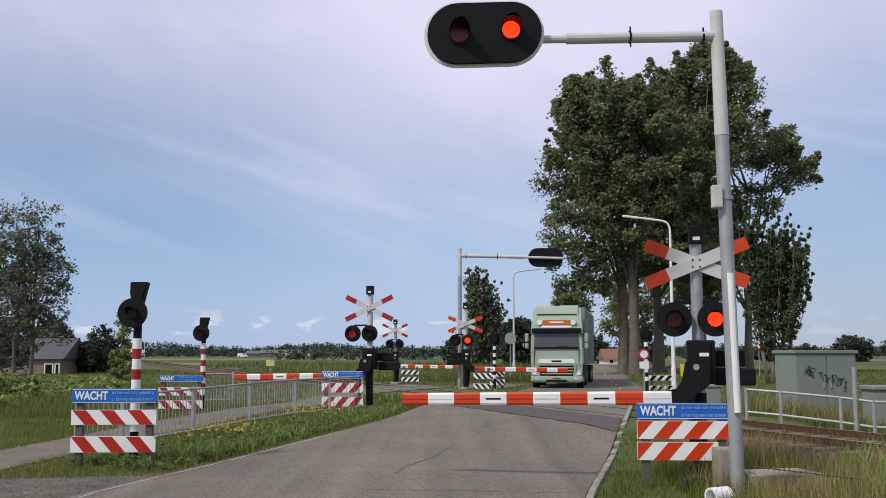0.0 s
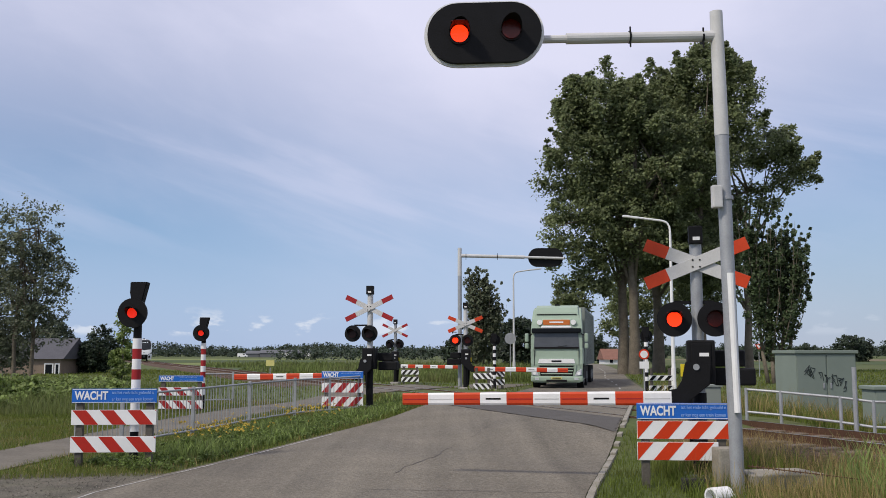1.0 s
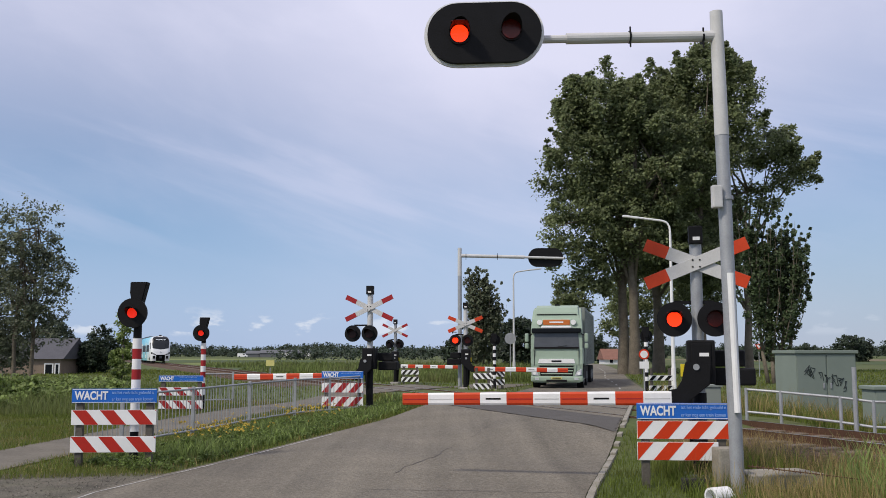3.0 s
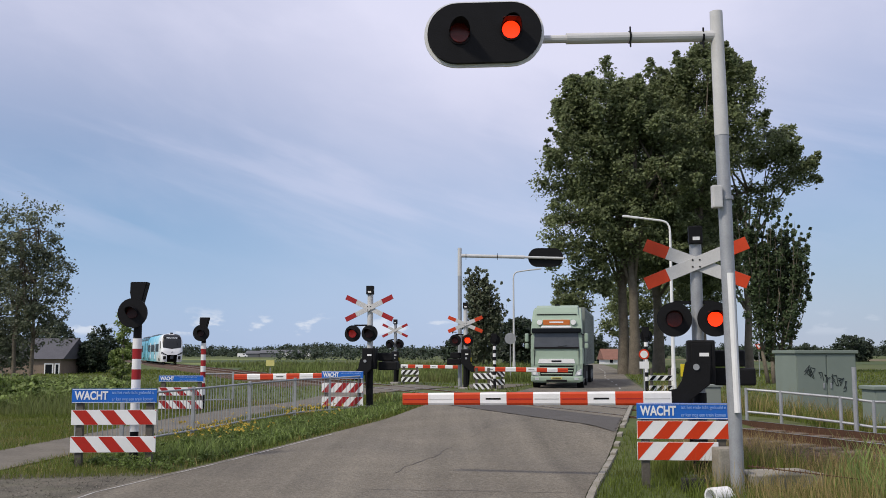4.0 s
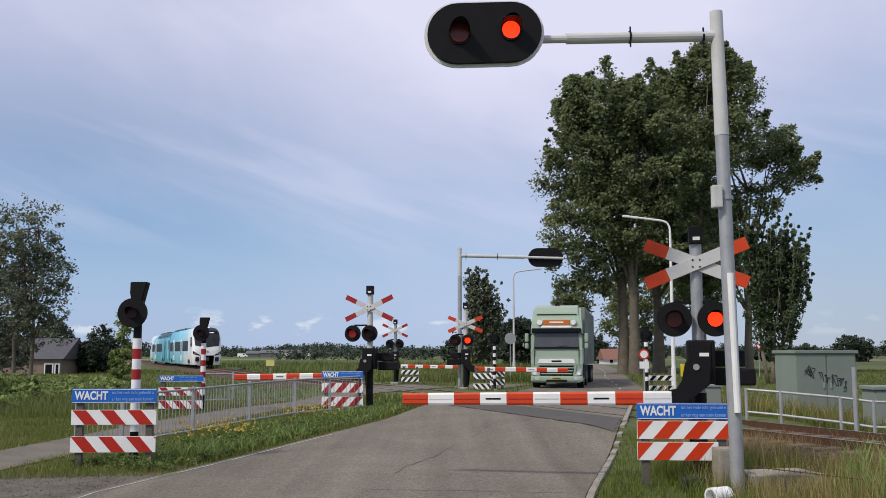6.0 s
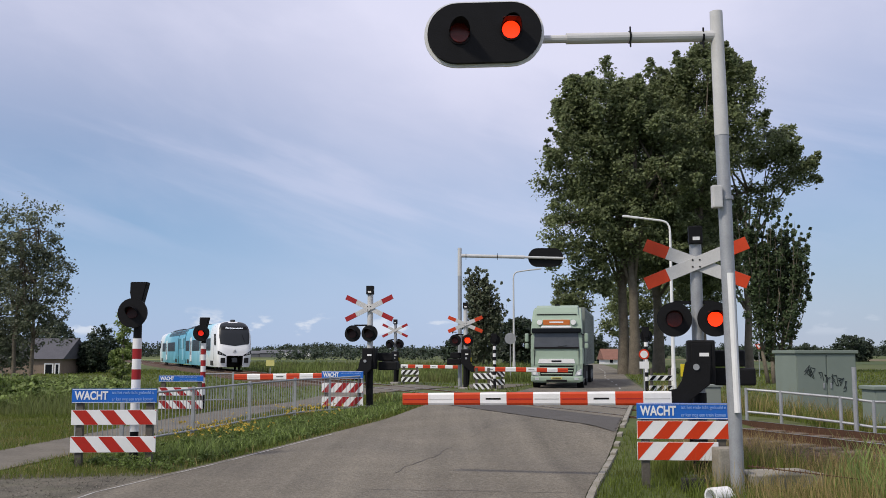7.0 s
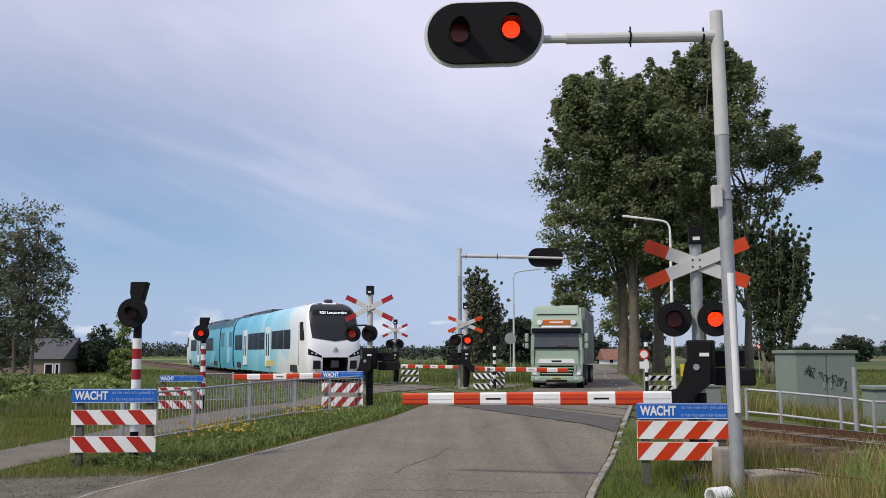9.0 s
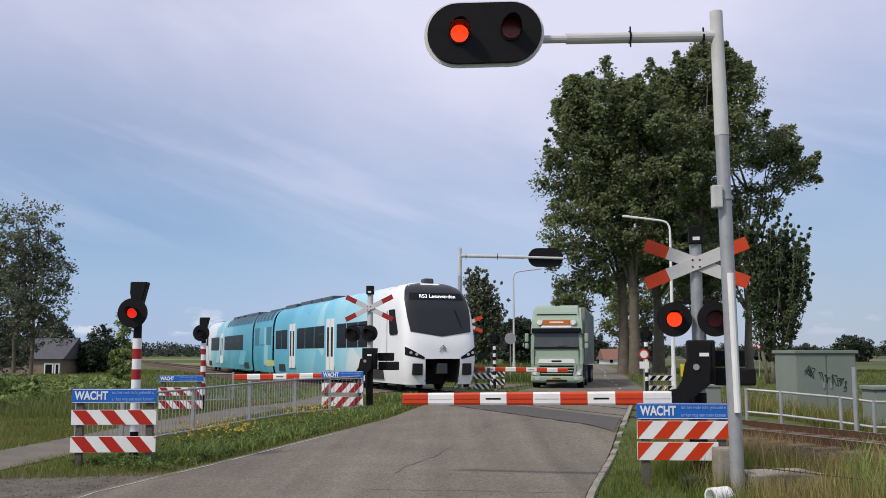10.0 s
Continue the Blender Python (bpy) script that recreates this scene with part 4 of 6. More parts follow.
overhead_lamps(gantry, -3.26, 6.16, face_y)
part("band_clamp", cyl(B(), (-0.055, 0, 3.98), (-0.055, 0, 4.03), 0.105, seg=24), "galv", gantry)
junction = part("junction_box", box(B(), -0.26, -0.13, -0.14, -0.02, 3.86, 4.16, 0.02), "greypaint", gantry, "small grey junction box")
part("cable_duct", cyl(B(), (-0.02, -0.12, 1.2), (-0.06, -0.12, 3.0), 0.045, seg=10), "white", gantry, "white plastic cable duct")
portal(pose(0.72, 41.2, 0.22, 0, 0, 0), "tall grey portal pole with oval signal seen from behind", 4.5, 5.66, 3.72, True, 0.0, 1)

# ---- fences ----


def bar_fence(name, pts, z_of, label, h=1.03, step=0.13):
    t = thing(name, Matrix.Identity(4), label, "fence")
    for x, y in pts:
        part("post", box(B(), x - 0.035, x + 0.035, y - 0.035, y + 0.035, z_of(x, y) - 0.2, z_of(x, y) + h + 0.02, 0.006), "galv", t)
    for (xa, ya), (xb, yb) in zip(pts, pts[1:]):
        za, zb = z_of(xa, ya), z_of(xb, yb)
        for zz in (0.12, h - 0.03):
            part("rail_bar", cyl(B(), (xa, ya, za + zz), (xb, yb, zb + zz), 0.022, seg=8), "galv", t)
        n = int(math.hypot(xb - xa, yb - ya) / step)
        for i in range(1, n):
            q = i / n
            x, y, z = xa + (xb - xa) * q, ya + (yb - ya) * q, za + (zb - za) * q
            part("bar", cyl(B(), (x, y, z + 0.12), (x, y, z + h - 0.03), 0.0085, seg=5), "galv", t)
    return t


bar_fence("bar_fence", [(-6.5, 17.3), (-6.1, 18.5), (-5.39, 20.96), (-4.72, 23.7), (-3.98, 26.1), (-3.22, 27.6), (-2.35, 28.2)], lambda x, y: gz(x, y) + 0.0, "galvanised steel bar fence between road and cycle path")
bar_fence("bar_fence", [(-8.2, 33.2), (-7.3, 33.7)], gz, "galvanised steel bar fence behind the cycle path")

pf = thing("pipe_fence", Matrix.Identity(4), "grey two-rail pipe fence in the tall grass beside the track", "fence")
PP = [(6.56, 21.0, 0.98, 0.50), (7.13, 20.5, 0.94, 0.46), (7.98, 19.5, 0.87, 0.38), (8.42, 19.0, 0.81, 0.32), (9.6, 18.6, 0.80, 0.31)]
for x, y, a, b in PP:
    part("post", cyl(B(), (x, y, -0.2), (x, y, a + 0.03), 0.035, seg=10), "galv", pf)
for p, q in zip(PP, PP[1:]):
    for k in (2, 3):
        part("rail_bar", cyl(B(), (p[0], p[1], p[k]), (q[0], q[1], q[k]), 0.026, seg=8), "galv", pf)
st = thing("steel_stake", Matrix.Identity(4), "thin grey steel stake standing in the grass", "stake")
part("stake", cyl(B(), (8.15, 19.2, -0.3), (8.15, 19.2, 1.48), 0.045, seg=10), "galv", st)
cb = thing("concrete_block", pose(3.86, 13.3, -0.3, 0, 0, 6), "rough grey concrete block at the foot of the mast", "concrete block")
part("block", box(B(), -0.16, 0.16, -0.15, 0.15, 0, 0.78, 0.03), "kerb", cb)
gb = thing("ground_box", pose(3.42, 13.2, -0.1, 0, 0, 0), "small dark metal box low in the grass", "box")
part("box_body", box(B(), -0.2, 0.2, -0.1, 0.1, 0.0, 0.18, 0.02), "under", gb)
ps = thing("cable_cabinet", pose(6.05, 21.8, 0.0), "pale grey cable cabinet behind the barrier mast", "cabinet")
part("cabinet_body", box(B(), -0.55, 0.2, 0, 0.4, -0.2, 1.0, 0.02), "curtain", ps)
part("cabinet_lid", box(B(), -0.58, 0.23, -0.03, 0.43, 1.0, 1.05, 0.01), "curtain", ps)
kp = thing("concrete_slab", pose(4.62, 13.6, 0.0, 0, 0, 12), "flat pale concrete slab beside the track", "slab")
part("slab", box(B(), -0.55, 0.55, -0.35, 0.35, -0.3, 0.12, 0.02), "kerb", kp)
wp = thing("drain_pipe", pose(3.40, 12.25, -0.02, 0, 0, -62), "short white plastic pipe end in the verge", "pipe")
bm = B()
ring(bm, -0.08, 0.2, lambda a: (0.11 * math.cos(a), 0.11 * math.sin(a)), 0.085, 20, 0, 0)
part("pipe", bm, "white", wp)
part("bend", cyl(B(), (0, 0.2, 0.0), (0.02, 0.26, -0.35), 0.10, seg=16), "white", wp)

for k, (za, zb) in enumerate(((0.32, 0.02), (0.05, -0.22))):
    wf = thing("fence_wire", Matrix.Identity(4), "rusty barbed wire strung from the pole", "wire")
    part("wire", tube(B(), [(3.9, 12.5, za), (4.9, 12.3, za - 0.10), (6.2, 12.1, zb + 0.05), (8.0, 11.9, zb)], 0.008, 5), "rust", wf)
    for i in range(16):
        q = i / 16
        x, y, z = 3.95 + 1.0 * q * 1.0, 12.5 - 0.2 * q, za - 0.10 * q
        part("barb", cyl(B(), (x, y - 0.03, z - 0.02), (x + 0.015, y + 0.03, z + 0.02), 0.006, seg=4), "rust", wf)

# ---- relay cabinet ----


def relay_cabinet(m, w, d, h, label, scribble=True):
    t = thing("relay_cabinet", m, label, "cabinet", "cabinets beside the track")
    part("plinth", box(B(), -0.02, w + 0.02, -0.02, d + 0.02, -0.4, 0.12, 0.01), "concrete", t)
    part("body", box(B(), 0, w, 0, d, 0.12, h - 0.08, 0.012), "cabinet", t)
    part("roof", box(B(), -0.05, w + 0.05, -0.06, d + 0.05, h - 0.08, h, 0.015), "cabinet", t)
    k = 2 if w > 1 else 1
    for i in range(k):
        a, b = w * i / k + 0.02, w * (i + 1) / k - 0.02
        dr = part("door", box(B(), a, b, -0.022, 0.0, 0.18, h - 0.12, 0.006), "cabinet", t)
        part("handle", box(B(), (b - 0.1) if i == 0 else (a + 0.06), (b - 0.06) if i == 0 else (a + 0.10), -0.045, -0.02, h * 0.5, h * 0.5 + 0.14, 0.005), "galv", dr)
        for j in range(4):
            part("vent", box(B(), a + 0.12, b - 0.12, -0.026, -0.021, 0.26 + j * 0.03, 0.274 + j * 0.03), "under", dr)
    if scribble:
        r2 = random.Random(5)
        bm = B()
        for k, (sx, sz, n) in enumerate(((0.30, 1.40, 9), (0.42, 1.34, 8), (0.66, 1.22, 4), (0.86, 1.25, 6), (1.05, 1.18, 8), (1.22, 1.08, 7), (1.36, 1.0, 6))):
            p0 = Vector((sx, -0.027, sz))
            for j in range(n):
                p1 = Vector((sx + r2.uniform(-0.09, 0.10), -0.027, sz + r2.uniform(-0.16, 0.16)))
                cyl(bm, p0, p1, 0.009, seg=4)
                p0 = p1
        part("scrawl", bm, "ink", t, "black sprayed scrawl")
    return t


relay_cabinet(pose(8.90, 24.4, -0.09, 0, 0, 11), 1.68, 1.0, 1.92, "grey-green metal relay cabinet with a black sprayed scrawl")
relay_cabinet(pose(9.3, 20.9, -0.1, 0, 0, 2), 1.2, 0.6, 1.15, "low pale grey metal cabinet in the grass", False)

# ---- street lamps ----


def street_lamp(m, label, h, reach, direction, mat="greypaint"):
    t = thing("street_lamp", m, label, "street lamp", "street lamps along the road")
    part("pole", cyl(B(), (0, 0, -0.3), (0, 0, h - 0.5), 0.10, 0.055, seg=12), mat, t, smooth=True)
    part("door_collar", cyl(B(), (0, 0, 0.0), (0, 0, 1.1), 0.115, seg=12), mat, t)
    d = direction
    tube(bm := B(), [(0, 0, h - 0.5), (d * 0.03, 0, h - 0.3), (d * 0.12, 0, h - 0.12), (d * 0.32, 0, h - 0.02), (d * (reach - 0.6), 0, h + 0.14)], 0.05)
    part("arm", bm, mat, t, smooth=True)
    bm = box(B(), -0.38, 0.38, -0.1, 0.1, -0.05, 0.05, 0.03)
    bm.transform(Matrix.Translation((d * (reach - 0.3), 0, h + 0.17)) @ pose(0, 0, 0, 0, -d * 7, 0))
    part("lamp_head", bm, mat, t)
    return t


street_lamp(pose(10.72, 45, 0.0), "white bent-arm street lamp beside the road", 8.0, 2.15, -1, "white")
street_lamp(pose(5.35, 72.8, 0.05), "grey bent-arm street lamp beside the road", 7.9, 2.05, 1)

# ---- small signs ----


def round_sign(m, label, z, r, face, back=False):
    t = thing("traffic_sign", m, label, "traffic sign")
    part("post", cyl(B(), (0, 0.03, -0.2), (0, 0.03, z + r), 0.03, seg=8), "galv", t)
    part("disc", cyl(B(), (0, -0.01, z), (0, 0.01, z), r, seg=28), "galv" if back else "red", t)
    if not back:
        part("centre", cyl(B(), (0, -0.016, z), (0, -0.009, z), r * 0.72, seg=28), face, t)
        part("plate", box(B(), -r * 0.9, r * 0.9, -0.012, 0.01, z - r - 0.35, z - r - 0.08), "white", t)
    return t


round_sign(pose(7.8, 37.5, 0.2), "round white speed sign with a red rim", 1.52, 0.2, "white")
round_sign(pose(4.05, 58, 0.05), "round traffic sign seen from behind", 2.6, 0.34, "white", True)
ts = thing("yield_sign", pose(22.9, 70, 0.1), "white triangular sign with a red rim", "traffic sign")
part("post", cyl(B(), (0, 0.03, -0.2), (0, 0.03, 2.4), 0.03, seg=8), "galv", ts)
part("triangle", prism(B(), [(-0.3, 2.35), (0.3, 2.35), (0, 1.85)], -0.01, 0.01), "red", ts)
part("triangle_centre", prism(B(), [(-0.17, 2.28), (0.17, 2.28), (0, 1.99)], -0.016, -0.009), "white", ts)
km = thing("track_plate", pose(-7.95, 44.5, 0.1), "small yellow plate on a stake beside the track", "track sign")
part("stake", cyl(B(), (0, 0.03, -0.3), (0, 0.03, 1.0), 0.025, seg=8), "galv", km)
part("plate", box(B(), -0.19, 0.19, -0.01, 0.01, 1.08, 1.34, 0.004), "paleyellow", km)

# ---- train ----
WZ = [(0.28, 1.30), (0.60, 1.36), (0.95, 1.40), (1.35, 1.41), (2.75, 1.41), (3.10, 1.38), (3.40, 1.32), (3.66, 1.22), (3.86, 1.06), (4.00, 0.80), (4.07, 0.46), (4.09, 0.0)]
XF = [(0.28, -0.15), (0.7, -0.05), (1.2, 0.0), (1.7, -0.03), (2.2, -0.14), (3.0, -0.42), (3.6, -0.75), (3.9, -1.1), (4.03, -1.5), (4.09, -2.0)]


def tab(t, z):
    return float(np.interp(z, [p[0] for p in t], [p[1] for p in t]))


def nose(a, z, off=0.0):
    """Point of the cab's front skin; a from -1 to 1 across, z the height above the rail."""
    w, xf = tab(WZ, z), tab(XF, z)
    depth = 0.80 * min(1.0, w / 1.0)
    n = 4.4
    q = max(0.0, 1 - abs(a) ** n) ** (1 / n)
    x = xf - depth * (1 - q)
    return Vector((x + off, w * a * (1 + off * 0.4), z))


def train_end(train, x0, flip, front):
    """A driver's cab: white skin, windscreen, lights, coupler bay."""
    bm = B()
    g = {}
    zs = [0.28, 0.5, 0.6, 0.75, 0.9, 1.05, 1.2, 1.35, 1.5, 1.7, 1.9, 2.1, 2.3, 2.5, 2.7, 2.9, 3.1, 3.3, 3.45, 3.6, 3.72, 3.84, 3.94, 4.02, 4.06, 4.08, 4.09]
    aa = [math.copysign(1 - (1 - abs(t)) ** 1.8, t) for t in np.linspace(-1, 1, 41)]
    xs_back = -3.0
    for j, z in enumerate(zs):
        row = [nose(a, z) for a in aa]
        row = [Vector((xs_back, row[0].y, z))] + row + [Vector((xs_back, row[-1].y, z))]
        for i, p in enumerate(row):
            g[i, j] = bm.verts.new((x0 + flip * p.x, flip * p.y, p.z))
    n = len(aa) + 2
    for j in range(len(zs) - 1):
        for i in range(n - 1):
            q = (g[i, j], g[i + 1, j], g[i + 1, j + 1], g[i, j + 1])
            c = sum((v.co for v in q), Vector()) / 4
            if abs(c.y) < 0.66 and c.z < 1.2:
                continue
            bm.faces.new(q)
    cab = part("cab", bm, "trainwhite" if front else "livery", train, "smooth white driver's cab", True)
    # windscreen with a pointed lower edge
    bm = B()
    g = {}
    na, nz = 24, 16
    for j in range(nz + 1):
        for i in range(na + 1):
            u = -1 + 2 * i / na
            k = j / nz
            zlo = 2.0 + 0.18 * abs(u)
            ztop = 4.05 - 0.10 * abs(u) ** 3
            z = zlo + (ztop - zlo) * k
            half = 0.955 - 0.13 * (1 - k)
            w = tab(WZ, z)
            a = u * half
            p = nose(max(-0.97, min(0.97, a)), z, 0.018)
            g[i, j] = bm.verts.new((x0 + flip * p.x, flip * p.y, p.z))
    for j in range(nz):
        for i in range(na):
            bm.faces.new((g[i, j], g[i + 1, j], g[i + 1, j + 1], g[i, j + 1]))
    part("windscreen", bm, "screen", cab, "large black wraparound windscreen", True)
    # destination panel band
    bm = B()
    g = {}
    for j in range(3):
        for i in range(15):
            u = -1 + 2 * i / 14
            p = nose(u * 0.80, 3.36 + 0.13 * j, 0.028)
            g[i, j] = bm.verts.new((x0 + flip * p.x, flip * p.y, p.z))
    for j in range(2):
        for i in range(14):
            bm.faces.new((g[i, j], g[i + 1, j], g[i + 1, j + 1], g[i, j + 1]))
    part("display", bm, "black", cab, "dark destination display", True)
    for sgn in (-1, 1):
        bm = B()
        g = {}
        for j in range(5):
            for i in range(9):
                u = i / 8
                a = sgn * (0.50 + 0.46 * u)
                z0, z1 = 1.18 + 0.15 * u, 1.27 + 0.37 * u
                p = nose(a, z0 + (z1 - z0) * j / 4, 0.012)
                g[i, j] = bm.verts.new((x0 + flip * p.x, flip * p.y, p.z))
        for j in range(4):
            for i in range(8):
                bm.faces.new((g[i, j], g[i + 1, j], g[i + 1, j + 1], g[i, j + 1]))
        hl = part("headlight", bm, "black", cab, "angular black headlight housing", True)
        for a in (0.70, 0.84):
            p = nose(sgn * a, 1.36 + (0.06 if a > 0.8 else 0), 0.02)
            q = Vector((x0 + flip * p.x, flip * p.y, p.z))
            part("bulb", cyl(B(), q, q + Vector((flip * 0.02, 0, 0)), 0.055, seg=12), "chrome", hl)
        y0, y1 = sgn * 0.76, sgn * 1.13
        part("buffer_pad", box(B(), x0 + flip * -0.5, x0 + flip * -0.02, min(flip * y0, flip * y1), max(flip * y0, flip * y1), 0.62, 1.04, 0.03), "blackpl", cab, "black crash pad")
        # side cab window
        yy = flip * sgn * 1.413
        part("cab_window", prism(B(), [(x0 + flip * px, pz) for px, pz in ((-0.92, 2.16), (-1.02, 2.08), (-1.78, 2.08), (-1.86, 2.16), (-1.92, 3.02), (-1.35, 3.02))], min(yy - 0.03, yy + 0.012), max(yy - 0.012, yy + 0.03)), "black", cab, "black cab side window")
        part("cab_door_seam", box(B(), x0 + flip * -2.25, x0 + flip * -2.21, min(yy - 0.004, yy + 0.004), max(yy - 0.004, yy + 0.004), 0.8, 3.0), "charcoal", cab)
    bm = B()
    box(bm, x0 + flip * -1.7, x0 + flip * -1.6, -0.68, 0.68, 0.25, 1.25)
    box(bm, x0 + flip * -1.65, x0 + flip * -0.12, -0.68, -0.63, 0.42, 1.24)
    box(bm, x0 + flip * -1.65, x0 + flip * -0.12, 0.63, 0.68, 0.42, 1.24)
    box(bm, x0 + flip * -1.65, x0 + flip * -0.06, -0.66, 0.66, 1.19, 1.24)
    part("coupler_bay", bm, "under", cab, "dark coupler bay")
    bm = B()
    cyl(bm, (x0 + flip * -1.6, 0, 0.85), (x0 + flip * -0.25, 0, 0.85), 0.11, seg=12)
    box(bm, x0 + flip * -0.42, x0 + flip * -0.05, -0.2, 0.2, 0.66, 1.04, 0.04)
    part("coupler", bm, "charcoal", cab, "grey automatic coupler")
    bm = B()
    box(bm, x0 + flip * -1.9, x0 + flip * -1.45, -0.2, 0.2, 3.96, 4.22, 0.09)
    part("horn_cover", bm, "charcoal", cab, "dark roof horn cover")
    # badge
    bm = B()
    for sgn in (-1, 1):
        for k in range(2):
            p = nose(0, 1.62, 0.02)
            q = Vector((x0 + flip * (p.x + 0.01), 0, p.z + 0.08 - 0.10 * k))
            cyl(bm, q, q + Vector((0, sgn * 0.13, -0.13)), 0.018, seg=6)
    part("badge", bm, "galv", cab)
    if front:
        p = nose(0, 3.5, 0.05)
        tx = writing("destination", "RS3 Leeuwarden", 0.21, "led", cab, pose(0, 0, 0), 0.004)
        tx.matrix_basis = Matrix.Translation((x0 + p.x + 0.06, -0.72, 3.48)) @ Matrix.Rotation(radians(90), 4, "Z") @ Matrix.Rotation(radians(90 - 25), 4, "X")
        # wiper
        part("wiper", tube(B(), [nose(0.55, 2.35, 0.05), nose(0.42, 3.0, 0.05)], 0.014, 6), "black", cab)
    return cab


def car_body(train, xa, xb, name="car_body"):
    """Straight body shell between xa (front) and xb."""
    bm = B()
    prof = [(w, z) for z, w in WZ]
    loop = prof + [(-w, z) for w, z in prof[-2::-1]]
    n = max(2, int(abs(xa - xb) / 2))
    rows = []
    for k in range(n + 1):
        x = xa + (xb - xa) * k / n
        rows.append([bm.verts.new((x, w, z)) for w, z in loop])
    for r, s in zip(rows, rows[1:]):
        for i in range(len(loop) - 1):
            bm.faces.new((r[i], r[i + 1], s[i + 1], s[i]))
    return part(name, bm, "livery", train, "aqua and white car body", True)


def side_panel(name, parent, x0, x1, z0, z1, mat, sgn, t=0.01, y=1.41, label=""):
    return part(name, box(B(), min(x0, x1), max(x0, x1), sgn * y - t, sgn * y + t, z0, z1, 0.004), mat, parent, label)


TRAIN_LEN = 55.5
train = thing("passenger_train", pose(0, 0, 0), "white and aqua two-car passenger train on the track", "train")
train_end(train, 0.0, 1, True)
train_end(train, -TRAIN_LEN, -1, False)
LA, LB = -24.3, -31.2
front_car = car_body(train, -3.0, LA + 0.25)
power = car_body(train, LA - 0.25, LB + 0.25, "power_module")
rear_car = car_body(train, LB - 0.25, -TRAIN_LEN + 3.0)
for x in (LA, LB):
    bm = B()
    prof = [(w * 0.93, z * 0.985 if z > 1 else z + 0.1) for z, w in WZ]
    loop = prof + [(-w, z) for w, z in prof[-2::-1]]
    r = [[bm.verts.new((x + k, w, z)) for w, z in loop] for k in (-0.3, -0.1, 0.1, 0.3)]
    for p0, p1 in zip(r, r[1:]):
        for i in range(len(loop) - 1):
            bm.faces.new((p0[i], p0[i + 1], p1[i + 1], p1[i]))
    part("gangway_bellows", bm, "blackpl", train, "black gangway bellows", True)


def car_fittings(car, nose_x, d, windows, doors):
    """Windows and doors of one car; d runs from the nose inwards."""
    X = lambda q: nose_x + d * q
    for sgn in (-1, 1):
        for a, b in windows:
            w = side_panel("window", car, X(a + 0.04), X(b - 0.04), 1.64, 2.70, "glass", sgn, 0.008)
            if b - a > 2:
                side_panel("mullion", w, X((a + b) / 2 - 0.02), X((a + b) / 2 + 0.02), 1.64, 2.70, "charcoal", sgn, 0.012)
                side_panel("vent_bar", w, X(a + 0.06), X((a + b) / 2 - 0.04), 2.30, 2.33, "charcoal", sgn, 0.012)
        for q in doors:
            dr = side_panel("door", car, X(q - 0.72), X(q + 0.72), 0.62, 2.98, "trainwhite", sgn, 0.02, label="white double-leaf passenger door")
            for k in (-0.36, 0.36):
                side_panel("door_glass", dr, X(q + k - 0.17), X(q + k + 0.17), 1.25, 2.6, "glass", sgn, 0.026)
            side_panel("door_seam", dr, X(q - 0.012), X(q + 0.012), 0.62, 2.98, "charcoal", sgn, 0.024)
    # roof equipment and dark slatted roof stripes
    for k, (a, b) in enumerate(((12.5, 14.6), (15.0, 17.0), (17.4, 20.0), (20.4, 23.4))):
        part("roof_unit", box(B(), min(X(a), X(b)), max(X(a), X(b)), -0.95 + 0.12 * (a % 2), 0.95 - 0.12 * (a % 2), 3.80, 4.15 + 0.04 * (a % 2), 0.07), "charcoal", car, "dark roof equipment cover")
    # bogies
    for q in (3.6, 21.8):
        bog = part("bogie", box(B(), X(q) - 1.4, X(q) + 1.4, -1.05, 1.05, 0.38, 0.75, 0.05), "under", car, "dark bogie frame")
        for k in (-1.1, 1.1):
            for s in (-1, 1):
                part("wheel", cyl(B(), (X(q) + k, s * 0.70, 0.43), (X(q) + k, s * 0.83, 0.43), 0.43, seg=24), "under", bog)
        for s in (-1, 1):
            side_panel("bogie_cutout", car, X(q) - 0.85, X(q) + 0.85, 0.42, 0.82, "under", s, 0.012, 1.37)
    part("underframe", box(B(), min(X(5.4), X(19.8)), max(X(5.4), X(19.8)), -1.2, 1.2, 0.24, 0.6, 0.04), "under", car, "dark underfloor equipment")


car_fittings(front_car, 0.0, -1, ((4.3, 6.2), (6.2, 8.0), (8.0, 9.7), (11.9, 14.0), (14.0, 16.0), (16.0, 17.9), (20.3, 21.9), (21.9, 23.6)), (10.8, 19.0))
car_fittings(rear_car, -TRAIN_LEN, 1, ((4.0, 6.4), (6.4, 8.8), (11.6, 14.4), (14.4, 17.4), (17.4, 20.4)), (10.2,))
for sgn in (-1, 1):
    for k in range(3):
        side_panel("grille", power, LA - 0.7 - k * 2.0, LA - 2.2 - k * 2.0, 1.9, 3.0 if k != 1 else 1.95, "tealdark", sgn, 0.012)
    # rows of dark slats over the roof shoulder
    for k in range(16):
        bm = B()
        x = LA - 0.9 - k * 1.15
        pts = [(1.33, 3.38), (1.23, 3.66), (1.07, 3.86), (0.81, 4.00), (0.47, 4.07)]
        r0 = [bm.verts.new((x, sgn * (w + 0.02), z + 0.02)) for w, z in pts]
        r1 = [bm.verts.new((x - 0.55, sgn * (w + 0.02), z + 0.02)) for w, z in pts]
        for i in range(4):
            bm.faces.new((r0[i], r0[i + 1], r1[i + 1], r1[i]))
        part("roof_slat", bm, "charcoal", power, "dark roof louvre")
part("exhaust", box(B(), LB + 1.0, LA - 1.0, -0.5, 0.5, 4.0, 4.18, 0.05), "charcoal", power)

